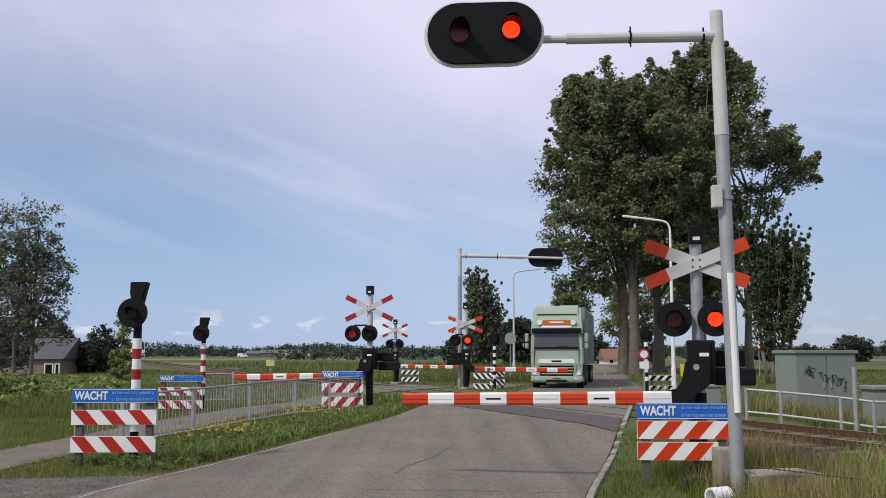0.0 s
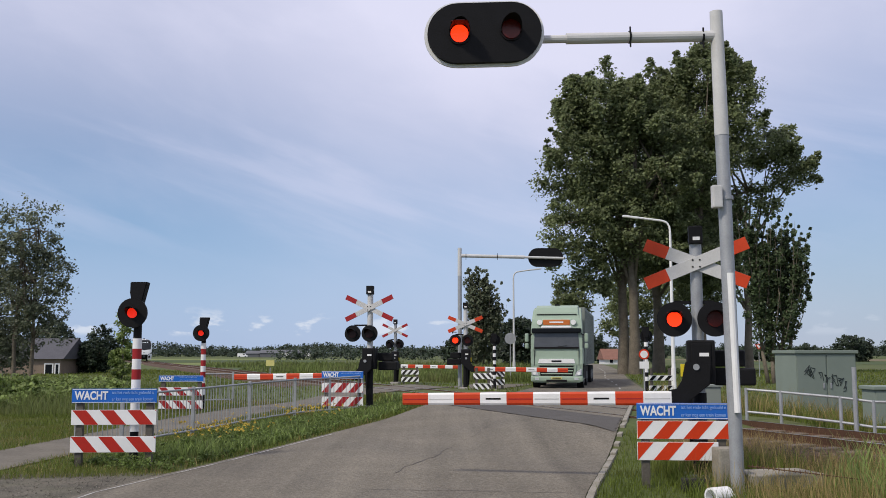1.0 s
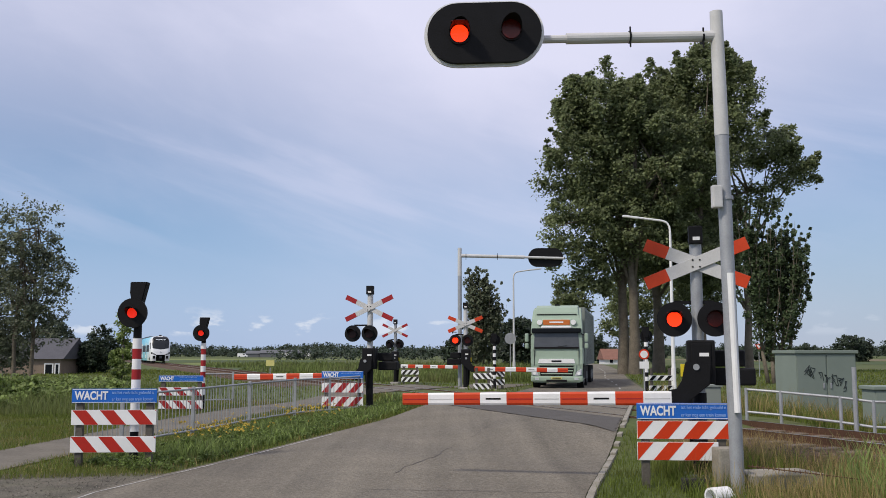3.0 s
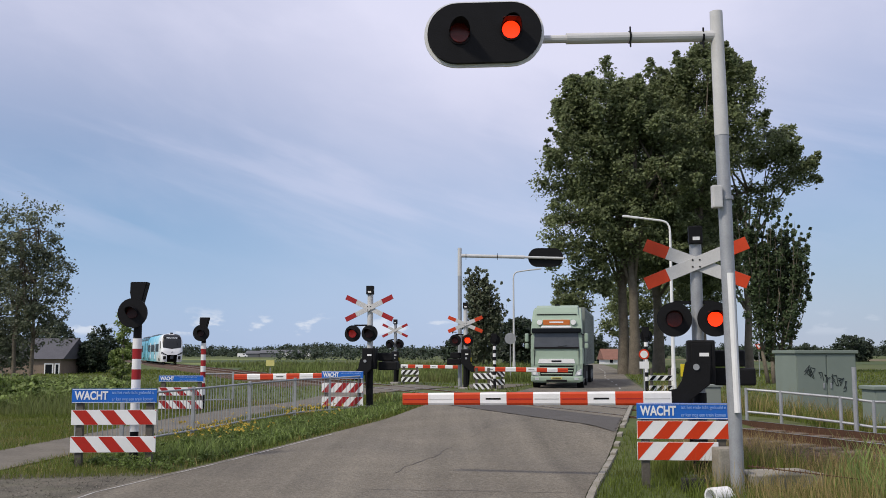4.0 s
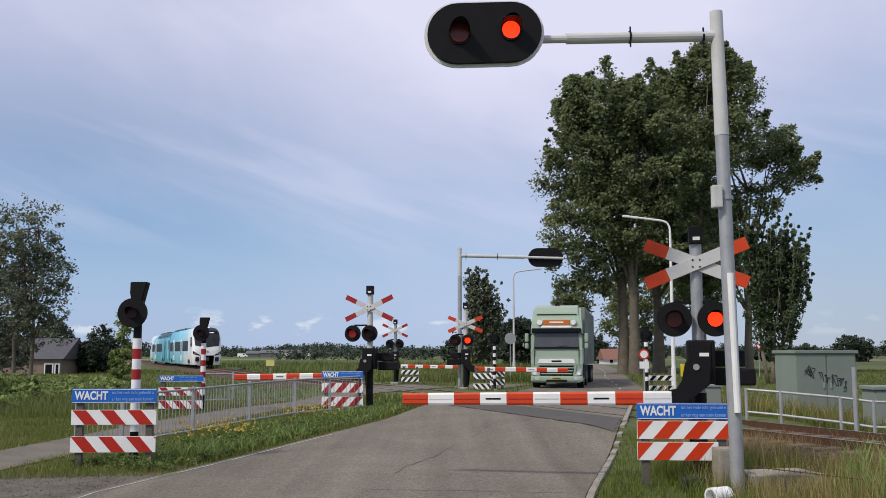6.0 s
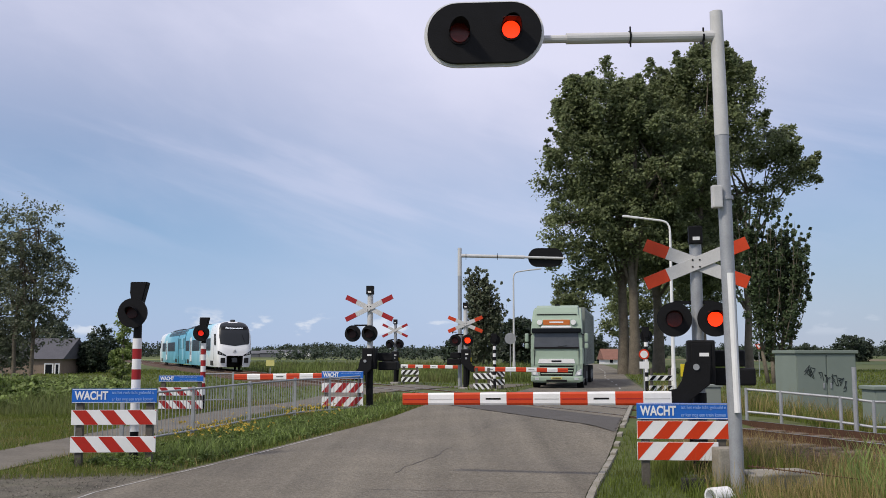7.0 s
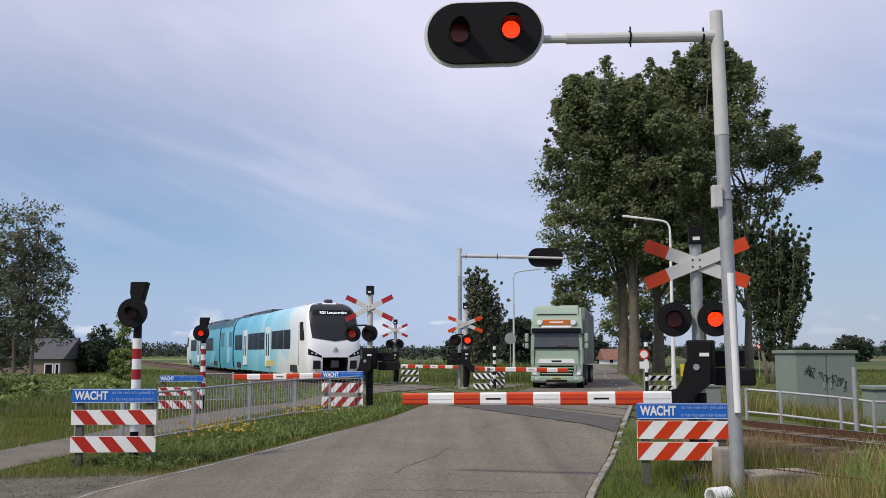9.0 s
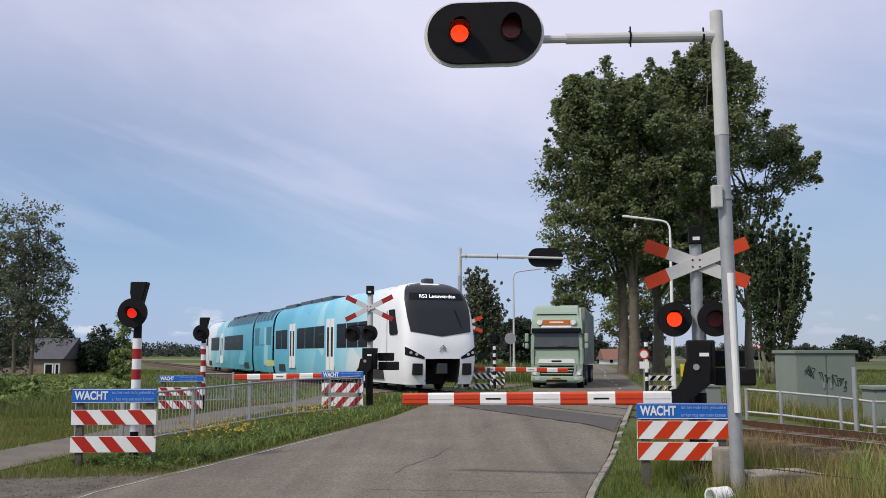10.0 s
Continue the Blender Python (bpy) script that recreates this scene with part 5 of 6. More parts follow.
# pale upright patch and slanting blocks on the flanks
for x, w, z0, z1, sl, mat, car in ((-26.0, 1.2, 0.7, 3.0, 0.0, "aqua_a", power), (-34.5, 2.4, 0.62, 1.58, 0.8, "aqua_b", rear_car), (-46.6, 1.8, 0.62, 1.58, 0.6, "aqua_a", rear_car)):
    for sgn in (-1, 1):
        part("livery_patch", prism(B(), [(x, z0), (x - w, z0), (x - w + sl, z1), (x + sl, z1)], sgn * 1.405 - 0.009, sgn * 1.405 + 0.009), mat, car)

# ---- lorry ----
lorry = thing("lorry", pose(5.52, 47.0, 0.05, 0, 0, -11), "mint green articulated lorry waiting on the road", "lorry")
# local frame: front faces -y, x across
W = 1.25
cabp = [(0.0, 0.30), (-0.02, 1.2), (0.02, 1.55), (0.10, 2.55), (0.18, 2.90), (0.34, 3.38), (0.48, 3.72), (0.66, 3.96), (0.95, 4.08), (2.2, 4.10), (2.25, 0.5), (1.9, 0.42)]
bm = B()
pts = [(y, z) for y, z in cabp]
CW = lambda z: W - 0.10 * sstep((z - 2.8) / 1.3)
a = [bm.verts.new((-CW(z), y, z)) for y, z in pts]
b = [bm.verts.new((CW(z), y, z)) for y, z in pts]
bm.faces.new(a)
bm.faces.new(b[::-1])
for i in range(len(pts)):
    bm.faces.new((a[i], b[i], b[(i + 1) % len(pts)], a[(i + 1) % len(pts)]))
bmesh.ops.bevel(bm, geom=[e for e in bm.edges if abs(e.verts[0].co.x - e.verts[1].co.x) < 0.2], offset=0.14, segments=3, affect="EDGES")
cabin = part("cabin", bm, "mint", lorry, "mint green driver's cabin", True)
for p in cabin.data.polygons:
    p.use_smooth = False
bm = B()
lo, up = [], []
for x, z in ((-1.10, 1.96), (1.10, 1.96), (1.06, 2.72), (-1.06, 2.72)):
    y = 0.02 + 0.08 * (z - 1.55)
    lo.append(bm.verts.new((x, y - 0.025, z)))
    up.append(bm.verts.new((x, y + 0.05, z)))
bm.faces.new(lo)
bm.faces.new(up[::-1])
for i in range(4):
    bm.faces.new((lo[i], up[i], up[(i + 1) % 4], lo[(i + 1) % 4]))
part("windscreen", bm, "cabglass", cabin, "grey windscreen with a dark lower edge")
part("dash_edge", box(B(), -1.08, 1.08, -0.03, 0.04, 1.93, 2.02, 0.01), "black", cabin)
vis = part("sun_visor", box(B(), -1.2, 1.2, -0.10, 0.24, 2.70, 2.93, 0.05), "glass", cabin, "dark sun visor")
part("visor_band", box(B(), -0.74, 0.74, 0.06, 0.30, 2.92, 3.05, 0.05), "white", cabin, "white band above the visor")
part("sign_frame", box(B(), -0.72, 0.72, 0.20, 0.40, 3.04, 3.40, 0.05), "mintpale", cabin)
sg = part("roof_sign", box(B(), -0.66, 0.66, 0.16, 0.36, 3.09, 3.35, 0.04), "signorange", cabin, "orange illuminated roof sign")
part("sign_bar", box(B(), -0.34, 0.34, 0.155, 0.162, 3.19, 3.26), "white", sg)
for s in (-1, 1):
    part("spot_lamp", cyl(B(), (s * 0.82, 0.14, 3.22), (s * 0.82, 0.3, 3.22), 0.13, seg=16), "white", cabin, "round spot lamp")
part("grille_plate", prism(B(), [(-0.90, 1.22), (0.90, 1.22), (0.84, 1.44), (-0.84, 1.44)], -0.055, 0.0, 0.01), "white", cabin, "white nameplate band")
part("name_bar", box(B(), -0.24, 0.24, -0.064, -0.05, 1.29, 1.37), "black", cabin)
part("grille_back", box(B(), -0.82, 0.82, -0.045, 0.02, 0.62, 1.18, 0.02), "black", cabin, "black grille opening")
for k in range(4):
    part("grille_lip", box(B(), -0.90 + 0.05 * k, 0.90 - 0.05 * k, -0.07, 0.02, 1.12 - 0.14 * k, 1.175 - 0.14 * k, 0.018), "mint", cabin)
for sg_ in (-1, 1):
    part("grille_cheek", prism(B(), [(sg_ * 0.78, 0.62), (sg_ * 0.90, 0.62), (sg_ * 0.98, 1.2), (sg_ * 0.88, 1.2)], -0.07, 0.02, 0.015), "mint", cabin)
    part("step_seam", box(B(), sg_ * 1.08 - 0.012, sg_ * 1.08 + 0.012, -0.03, 0.02, 1.12, 1.9), "under", cabin)
part("bumper", box(B(), -1.26, 1.26, -0.10, 0.5, 0.34, 0.62, 0.08), "mint", cabin, "mint bumper")
part("bumper_vent", box(B(), -0.5, 0.5, -0.11, -0.06, 0.34, 0.44, 0.01), "black", cabin)
part("number_plate", box(B(), -0.26, 0.26, -0.125, -0.10, 0.46, 0.57, 0.004), "paleyellow", cabin, "yellow plate")
part("plate_bar", box(B(), -0.2, 0.2, -0.129, -0.124, 0.49, 0.54), "black", cabin)
for s in (-1, 1):
    hl = part("headlight", prism(B(), [(s * 0.80, 0.60), (s * 1.20, 0.66), (s * 1.22, 0.98), (s * 1.0, 0.86)], -0.07, 0.1, 0.02), "chrome", cabin, "slanted clear headlight")
    part("bulb", cyl(B(), (s * 1.07, -0.085, 0.74), (s * 1.07, -0.06, 0.74), 0.075, seg=12), "white", hl)
    part("fog_lamp", box(B(), s * 0.95 - 0.1, s * 0.95 + 0.1, -0.115, -0.09, 0.42, 0.54, 0.01), "chrome", cabin)
    mr = part("mirror", box(B(), min(s * 1.36, s * 1.54), max(s * 1.36, s * 1.54), -0.02, 0.16, 2.26, 2.68, 0.06), "mint", cabin, "tall mint wing mirror")
    part("lower_mirror", box(B(), min(s * 1.36, s * 1.54), max(s * 1.36, s * 1.54), -0.02, 0.16, 1.94, 2.20, 0.06), "mint", mr)
    part("mirror_arm", cyl(B(), (s * 1.2, 0.12, 2.66), (s * 1.42, 0.06, 2.55), 0.03, seg=6), "black", mr)
    part("corner_vane", box(B(), min(s * 1.12, s * 1.26), max(s * 1.12, s * 1.26), 0.02, 0.3, 1.2, 1.95, 0.04), "mint", cabin)
    part("side_window", box(B(), min(s * 1.245, s * 1.262), max(s * 1.245, s * 1.262), 0.35, 1.2, 1.95, 2.6, 0.01), "glass", cabin)
    part("fender", prism(fb := B(), [(0.45, 0.5), (1.9, 0.5), (1.8, 0.95), (1.5, 1.2), (0.85, 1.2), (0.55, 0.95)], 0, 0.03), "black", cabin).matrix_basis = pose(s * 1.262, 0, 0, 0, 0, 90)
part("wiper", tube(B(), [(-0.3, -0.02, 1.97), (0.5, 0.0, 2.08)], 0.015, 5), "black", cabin)
part("roof_seam", box(B(), -0.98, 0.98, 0.38, 0.52, 3.60, 3.635, 0.01), "black", cabin)
part("roof_beacon", box(B(), -0.12, 0.12, 0.9, 1.1, 4.06, 4.15, 0.02), "black", cabin, "small dark roof lamp")
trailer = part("trailer", box(B(), -1.28, 1.28, 2.7, 14.6, 1.1, 4.06, 0.03), "curtain", lorry, "grey-green curtain-sided box trailer")
for k in range(9):
    for sg_ in (-1, 1):
        part("curtain_strap", box(B(), sg_ * 1.285 - 0.006, sg_ * 1.285 + 0.006, 3.4 + k * 1.3, 3.46 + k * 1.3, 1.15, 3.9), "under", trailer)
part("chassis", box(B(), -0.9, 0.9, 0.6, 14.4, 0.55, 1.1, 0.03), "under", lorry)
part("side_skirt", box(B(), -1.24, 1.24, 2.9, 6.0, 0.4, 1.05, 0.03), "under", lorry)
for y, gr in ((1.2, 0.5), (4.6, 0.5), (10.2, 0.5), (11.5, 0.5), (12.8, 0.5)):
    for s in (-1, 1):
        ty = part("wheel", cyl(B(), (s * 0.92, y, 0.5), (s * 1.24, y, 0.5), 0.5, seg=24), "blackpl", lorry, "black tyre")
        part("rim", cyl(B(), (s * 1.2, y, 0.5), (s * 1.25, y, 0.5), 0.28, seg=18), "galv", ty)

# ---- vegetation ----


def leaf_cloud(rng, centres, radii, per, size, flat=0.75):
    """Quads scattered in many small clumps."""
    n = len(centres) * per
    c = np.repeat(np.asarray(centres), per, axis=0)
    r = np.repeat(np.asarray(radii), per)[:, None]
    p = c + np.clip(rng.normal(size=(n, 3)), -2.2, 2.2) * r * 0.43 * np.array([1, 1, flat])
    face = rng.normal(size=(n, 3)) * 0.8 + np.array([-0.35, -0.45, 0.85])
    u = np.cross(face, rng.normal(size=(n, 3)))
    u /= np.linalg.norm(u, axis=1)[:, None]
    v = np.cross(face, u)
    v /= np.linalg.norm(v, axis=1)[:, None]
    s = (size * (0.6 + 0.8 * rng.random(n)))[:, None]
    a, b = u * s * 0.62, v * s * 0.42
    verts = np.stack([p - a, p + b, p + a, p - b], axis=1).reshape(-1, 3)
    quads = np.arange(4 * n).reshape(-1, 4)
    return verts, quads


def crown_points(rng, blobs, n, clump):
    """Clump centres spread through ellipsoids (x, y, z, rx, ry, rz), most of them near the outside."""
    vol = np.array([b[3] * b[5] for b in blobs])
    pick = rng.choice(len(blobs), n, p=vol / vol.sum())
    bb = np.array(blobs)[pick]
    d = rng.normal(size=(n, 3))
    d /= np.linalg.norm(d, axis=1)[:, None]
    rad = 0.35 + 0.65 * rng.random(n) ** 0.45
    lump = np.array([noise.noise(Vector(q * 2.3) + Vector((k, 0, 0))) for q, k in zip(d, pick * 3.1)])
    rad *= 1 + 0.30 * lump
    return bb[:, :3] + d * rad[:, None] * bb[:, 3:], clump * (0.6 + 0.8 * rng.random(n))


def sprigs(rng, cs, rs, centre, share, reach, shrink=0.7):
    """Small clumps that run outwards and upwards from the outer clumps, for a ragged outline."""
    c0 = np.asarray(centre)
    d = (cs - c0) * np.array([1, 1, 0.8])
    far = np.linalg.norm(d, axis=1)
    pick = np.argsort(-far * (0.75 + 0.5 * rng.random(len(cs))))[:int(len(cs) * share)]
    out_c, out_r = [cs], [rs]
    for k in (1, 2, 3):
        u = d[pick] / (far[pick][:, None] + 1e-6) + np.array([0, 0, 0.7]) + rng.normal(0, 0.25, (len(pick), 3))
        u /= np.linalg.norm(u, axis=1)[:, None]
        out_c.append(cs[pick] + u * reach * k * (0.6 + 0.6 * rng.random((len(pick), 1))))
        out_r.append(rs[pick] * shrink ** k)
    return np.concatenate(out_c), np.concatenate(out_r)


def fan_tree(m, label, stems, seed, leaf, per, size, clump, branches=34, category="tree"):
    """Upright tree: boughs rise steeply from each stem, thick with leaves to the tip; stems: x, foot of crown, top, half width."""
    rng = np.random.default_rng(seed)
    t = thing("tree", m, label, category, "trees")
    cs, rs = [], []
    for sx, z0, z1, hw in stems:
        bm = B()
        cyl(bm, (sx * 0.3, 0, -0.3), (sx * 0.6, 0, z0 + 0.3), 0.13, 0.10, 10)
        cyl(bm, (sx * 0.6, 0, z0 + 0.3), (sx, 0, z1 * 0.8), 0.10, 0.03, 8)
        for k in range(branches):
            q = k / branches
            a = k * 2.4 + rng.normal(0, 0.3)
            foot = Vector((sx * (0.6 + 0.4 * q), 0, z0 + (z1 - z0) * 0.72 * q))
            w = hw * (1.0 - 0.70 * q) * (0.35 + 0.95 * rng.random() ** 1.3)
            rise = (z1 - foot.z) * (0.45 + 0.55 * rng.random()) + 0.3
            tip = foot + Vector((math.cos(a) * w, math.sin(a) * w, min(rise, z1 - foot.z)))
            mid = foot.lerp(tip, 0.5) + Vector((math.cos(a), math.sin(a), 0)) * w * 0.22
            cyl(bm, foot, mid, 0.035, 0.022, 5)
            cyl(bm, mid, tip, 0.022, 0.006, 5)
            for j in range(7):
                f = 0.10 + 0.95 * j / 6
                p = foot.lerp(mid, f * 2) if f < 0.5 else mid.lerp(tip, f * 2 - 1)
                cs.append(p + Vector(rng.normal(0, clump * 0.35, 3)))
                rs.append(clump * (1.25 - 1.0 * f) * (0.6 + 0.8 * rng.random()))
        part("trunk", bm, "bark", t, "slim brown trunk with steep boughs", True)
    v, q = leaf_cloud(rng, [tuple(c) for c in cs], rs, per, size, 1.25)
    mesh_np("crown", v, q, leaf, t)["label"] = "dense ragged crown of upright boughs"
    return t


def tree(m, label, blobs, trunk_h, trunk_r, seed, n=240, clump=0.9, per=70, size=0.34, leaf="poplar", limbs=9, trunks=((0, 0),), category="tree", ragged=0.0):
    rng = np.random.default_rng(seed)
    t = thing("tree", m, label, category, "trees")
    cs, rs = crown_points(rng, blobs, n, clump)
    if ragged:
        cs, rs = sprigs(rng, cs, rs, np.mean([b[:3] for b in blobs], axis=0), 0.35, ragged)
    for k, (tx, ty) in enumerate(trunks):
        bm = B()
        pts = [Vector((tx, ty, -0.3))]
        for i in range(1, 7):
            pts.append(Vector((tx + rng.normal(0, 0.12) * i * trunk_r, ty + rng.normal(0, 0.12) * i * trunk_r, trunk_h * i / 6)))
        rings = []
        for i, q in enumerate(pts):
            rr = trunk_r * (1.3 if i == 0 else 1.04 - i * 0.13)
            rings.append([bm.verts.new((q.x + rr * math.cos(a) * (1 + 0.08 * math.sin(3 * a + i)), q.y + rr * math.sin(a), q.z)) for a in np.linspace(0, 2 * math.pi, 15)[:-1]])
        for r0, r1 in zip(rings, rings[1:]):
            for i in range(14):
                bm.faces.new((r0[i], r0[(i + 1) % 14], r1[(i + 1) % 14], r1[i]))
        for q in range(limbs):
            s = pts[2 + q % 5]
            e = Vector(cs[rng.integers(len(cs))])
            mid = s.lerp(e, 0.5) + Vector((0, 0, rng.uniform(0, 0.6)))
            cyl(bm, s, mid, trunk_r * 0.34, trunk_r * 0.2, 7)
            cyl(bm, mid, e, trunk_r * 0.2, trunk_r * 0.05, 6)
        part("trunk", bm, "bark", t, "rough brown trunk with limbs", True)
    v, q = leaf_cloud(rng, cs, rs, per, size)
    crown = mesh_np("crown", v, q, leaf, t)
    crown["label"] = "leafy crown with gaps"
    return t


# poplar row beyond the crossing; crown ellipsoids are given round each trunk
POP = dict(clump=0.88, per=100, size=0.21, ragged=0.34)
tree(pose(15.5, 78, 0), "tall old poplar with a broad dark green crown", [(-1.8, 0, 21.4, 4.5, 3.4, 3.7), (-4.1, 0, 17.4, 3.3, 3, 4.4), (0.8, 0, 16.5, 5.0, 4, 5.8), (-4.4, 0, 12.2, 3.0, 2.8, 4.4), (-0.5, 0, 12.0, 4.6, 3.4, 3.4), (-4.9, 0, 6.8, 1.4, 1.3, 1.9), (-2.6, 1, 8.2, 1.8, 1.4, 1.6)], 20, 0.44, 11, 680, limbs=16, trunks=((0, 0), (-0.62, 1.5)), **POP)
tree(pose(18.5, 83, 0), "tall old poplar with a broad dark green crown", [(0.6, 0, 21.5, 3.6, 3, 4.4), (0.8, 0, 15, 4.4, 4, 5.0), (0.3, 0, 11.4, 3.6, 3.2, 2.8)], 19, 0.46, 12, 430, limbs=14, **POP)
tree(pose(21.4, 80, 0), "tall poplar rising above its neighbours", [(1.2, 0, 25.3, 2.5, 2.0, 2.5), (3.2, 0, 24.2, 2.2, 1.8, 2.9), (-0.9, 0, 24.0, 1.4, 1.4, 2.3), (2.0, 0, 20.2, 3.3, 2.8, 3.8), (-0.8, 0, 15.5, 2.6, 2.4, 4.2), (0.3, 0, 9.8, 2.6, 2.4, 3.0)], 22, 0.42, 13, 430, limbs=18, **POP)
tree(pose(26.6, 84, 0), "poplar with side boughs spreading to open sky", [(2.2, 0, 19.6, 2.3, 2.2, 1.9), (4.3, 0, 17.7, 1.9, 1.8, 1.7), (3.4, 0, 20.3, 1.5, 1.5, 1.2), (0.8, 0, 15.2, 2.2, 2.2, 1.8), (-2.2, 0, 12.5, 2.2, 2.0, 2.5), (-2.6, 0, 20.0, 2.0, 1.8, 2.7)], 16, 0.36, 14, 200, limbs=22, **POP)
tree(pose(19.3, 97, 0), "tall poplar standing further along the row", [(0, 0, 17, 3.6, 3, 7), (0.4, 0, 8.0, 3.4, 3, 2.4), (-0.3, 0, 5.4, 3.4, 2, 2.2)], 18, 0.4, 15, 260, 0.85, 80, 0.23)
tree(pose(24.4, 92, 0), "tall poplar standing further along the row", [(0, 0, 12, 3.6, 3, 5), (0, 0, 7.4, 3.6, 3, 2.6)], 14, 0.45, 18, 180, 0.85, 80, 0.23)
fan_tree(pose(18.85, 55, 0), "dense dark upright tree with a ragged spiky crown", [(-1.1, 1.6, 10.0, 1.2), (-0.2, 1.0, 9.0, 1.4), (0.8, 1.4, 9.4, 1.4), (1.6, 2.0, 8.6, 1.6)], 16, "darkleaf", 40, 0.14, 0.30, 26)
fan_tree(pose(4.2, 110, 0), "slender young twin-topped poplar beside the road", [(-0.95, 0.8, 11.2, 1.5), (0.75, 0.8, 11.0, 1.9), (1.9, 0.6, 7.4, 1.9), (-0.6, 0.3, 5.0, 2.0)], 17, "willow", 24, 0.25, 0.62, 26)
for k, (x, y, h, w) in enumerate(((8.9, 122, 6.4, 2.2), (11.4, 128, 6.0, 2.6), (2.2, 118, 3.6, 2.0), (34.0, 165, 7, 4), (26.5, 172, 5, 3.0), (22.5, 185, 6, 4), (84, 200, 5.2, 3.2), (89, 206, 4.6, 3.0), (79, 210, 3.6, 3.0), (95, 200, 5.0, 3.4), (72, 215, 3.4, 3.0))):
    tree(pose(x, y, 0), "distant dark round bush beyond the road", [(0, 0, h * 0.5, w, w * 0.8, h * 0.55)], h * 0.5, 0.15, 30 + k, 110, 0.6, 45, 0.34, "far_leaf", 3)
# left-hand willows and shrubs
tree(pose(-18.2, 43, -0.1), "loose grey-green willow with thin wispy boughs", [(-0.2, 0, 7.2, 1.2, 1.2, 1.8), (-0.1, 0, 5.2, 1.5, 1.5, 1.6), (0.5, 0, 4.3, 1.1, 1.1, 1.2), (-1.2, 0, 3.4, 1.3, 1.2, 1.2), (0.1, 0, 2.9, 1.5, 1.2, 0.9), (-1.0, 0, 5.8, 1.3, 1.2, 1.6), (0.7, 0, 5.6, 0.8, 0.8, 1.0)], 7.4, 0.10, 21, 330, 0.35, 36, 0.105, "willow", 30, ((-0.9, 0), (-0.2, 0.2)))
tree(pose(-20.6, 44, -0.1), "loose grey-green willow with thin wispy boughs", [(0.2, 0, 6.6, 1.4, 1.3, 2.2), (0, 0, 3.6, 1.6, 1.5, 2.0), (0.5, 0, 1.6, 1.6, 1.2, 1.4), (1.2, 0, 2.8, 1.3, 1.1, 1.1)], 7, 0.12, 22, 270, 0.38, 40, 0.11, "willow", 24)
tree(pose(-23.2, 47, -0.1), "grey-green willow at the edge of the thicket", [(0, 0, 5.0, 2.0, 1.8, 3.2), (0, 0, 2, 2.2, 2, 1.8)], 6, 0.14, 23, 180, 0.45, 45, 0.16, "willow", 12)
for k, (x, y, h, w) in enumerate(((-16.2, 34, 1.0, 1.6), (-13.7, 31.0, 0.95, 1.4), (-18.6, 37, 1.4, 1.6), (-15.0, 38, 0.8, 1.5), (-11.9, 35, 0.7, 1.1), (-17.6, 32, 1.0, 1.5), (-14.3, 28.5, 0.7, 1.3), (-12.6, 32.5, 0.7, 1.2), (-15.4, 35.5, 0.8, 1.4), (-13.2, 37, 0.8, 1.2))):
    tree(pose(x, y, -0.1), "low green bramble shrub in the rough grass", [(0, 0, h * 0.45, w, w * 0.7, h * 0.6)], h * 0.4, 0.04, 50 + k, 80, 0.26, 70, 0.11, "shrub", 3, category="shrub")
for k, (x, y, h, w) in enumerate(((19.6, 86, 0.5, 1.3), (21.6, 82, 0.7, 1.5), (23.8, 82, 0.9, 1.6))):
    tree(pose(x, y, 0), "low green undergrowth round the poplar trunks", [(0, 0, h * 0.4, w, w * 0.8, h * 0.6)], h * 0.4, 0.04, 90 + k, 80, 0.3, 60, 0.16, "shrub", 3, category="shrub")
tree(pose(-16.9, 51, 0), "slim young alder beside the track", [(0, 0, 2.9, 0.45, 0.5, 1.2), (0.1, 0, 1.2, 0.7, 0.7, 1.1)], 3.6, 0.05, 61, 80, 0.24, 36, 0.12, "shrub", 10)
tree(pose(-29.9, 84, 0), "round dark bush behind the track", [(0.3, 0, 2.0, 1.7, 1.6, 1.9), (-0.8, 0, 1.4, 1.4, 1.3, 1.5)], 2, 0.1, 62, 140, 0.4, 55, 0.2, "far_leaf", 4)
tree(pose(-36.5, 90, 0), "dark bush beside the low house", [(0, 0, 2.6, 2.2, 2, 2.4)], 2, 0.1, 64, 120, 0.45, 50, 0.22, "far_leaf", 4)

# woods on the horizon, one uncountable belt
rng = np.random.default_rng(77)
cs, rs = [], []
for x in np.arange(-500, 600, 1.7):
    y = 640 + 60 * math.sin(x * 0.011) + 30 * math.sin(x * 0.037)
    hgt = 5.0 + 3.0 * noise.noise(Vector((x * 0.02, 3, 0))) + 2.6 * noise.noise(Vector((x * 0.11, 9, 0)))
    for k in range(3):
        cs.append((x + rng.normal(0, 2), y + rng.normal(0, 6), hgt * (0.25 + 0.33 * k)))
        rs.append(2.6 + rng.random() * 1.4)
v, q = leaf_cloud(rng, cs, rs, 60, 1.0)
woods = mesh_np("far_woods", v, q, "far_leaf")
tagged(woods, "dark belt of woods along the flat horizon", "woods", kind="stuff")
cs, rs = [], []
for x0, x1, y0, hh in ((-210, -60, 480, 5.6), (-44, -2, 260, 3.4), (70, 240, 330, 5.5), (10, 60, 300, 3.0)):
    for x in np.arange(x0, x1, 1.3):
        h = hh * (0.7 + 0.6 * noise.noise(Vector((x * 0.12, y0, 0))))
        for k in range(2):
            cs.append((x + rng.normal(0, 1.8), y0 + rng.normal(0, 7), h * (0.2 + 0.4 * k + 0.3 * rng.random())))
            rs.append(0.9 + 1.8 * rng.random())
v, q = leaf_cloud(rng, cs, rs, 60, 0.5)
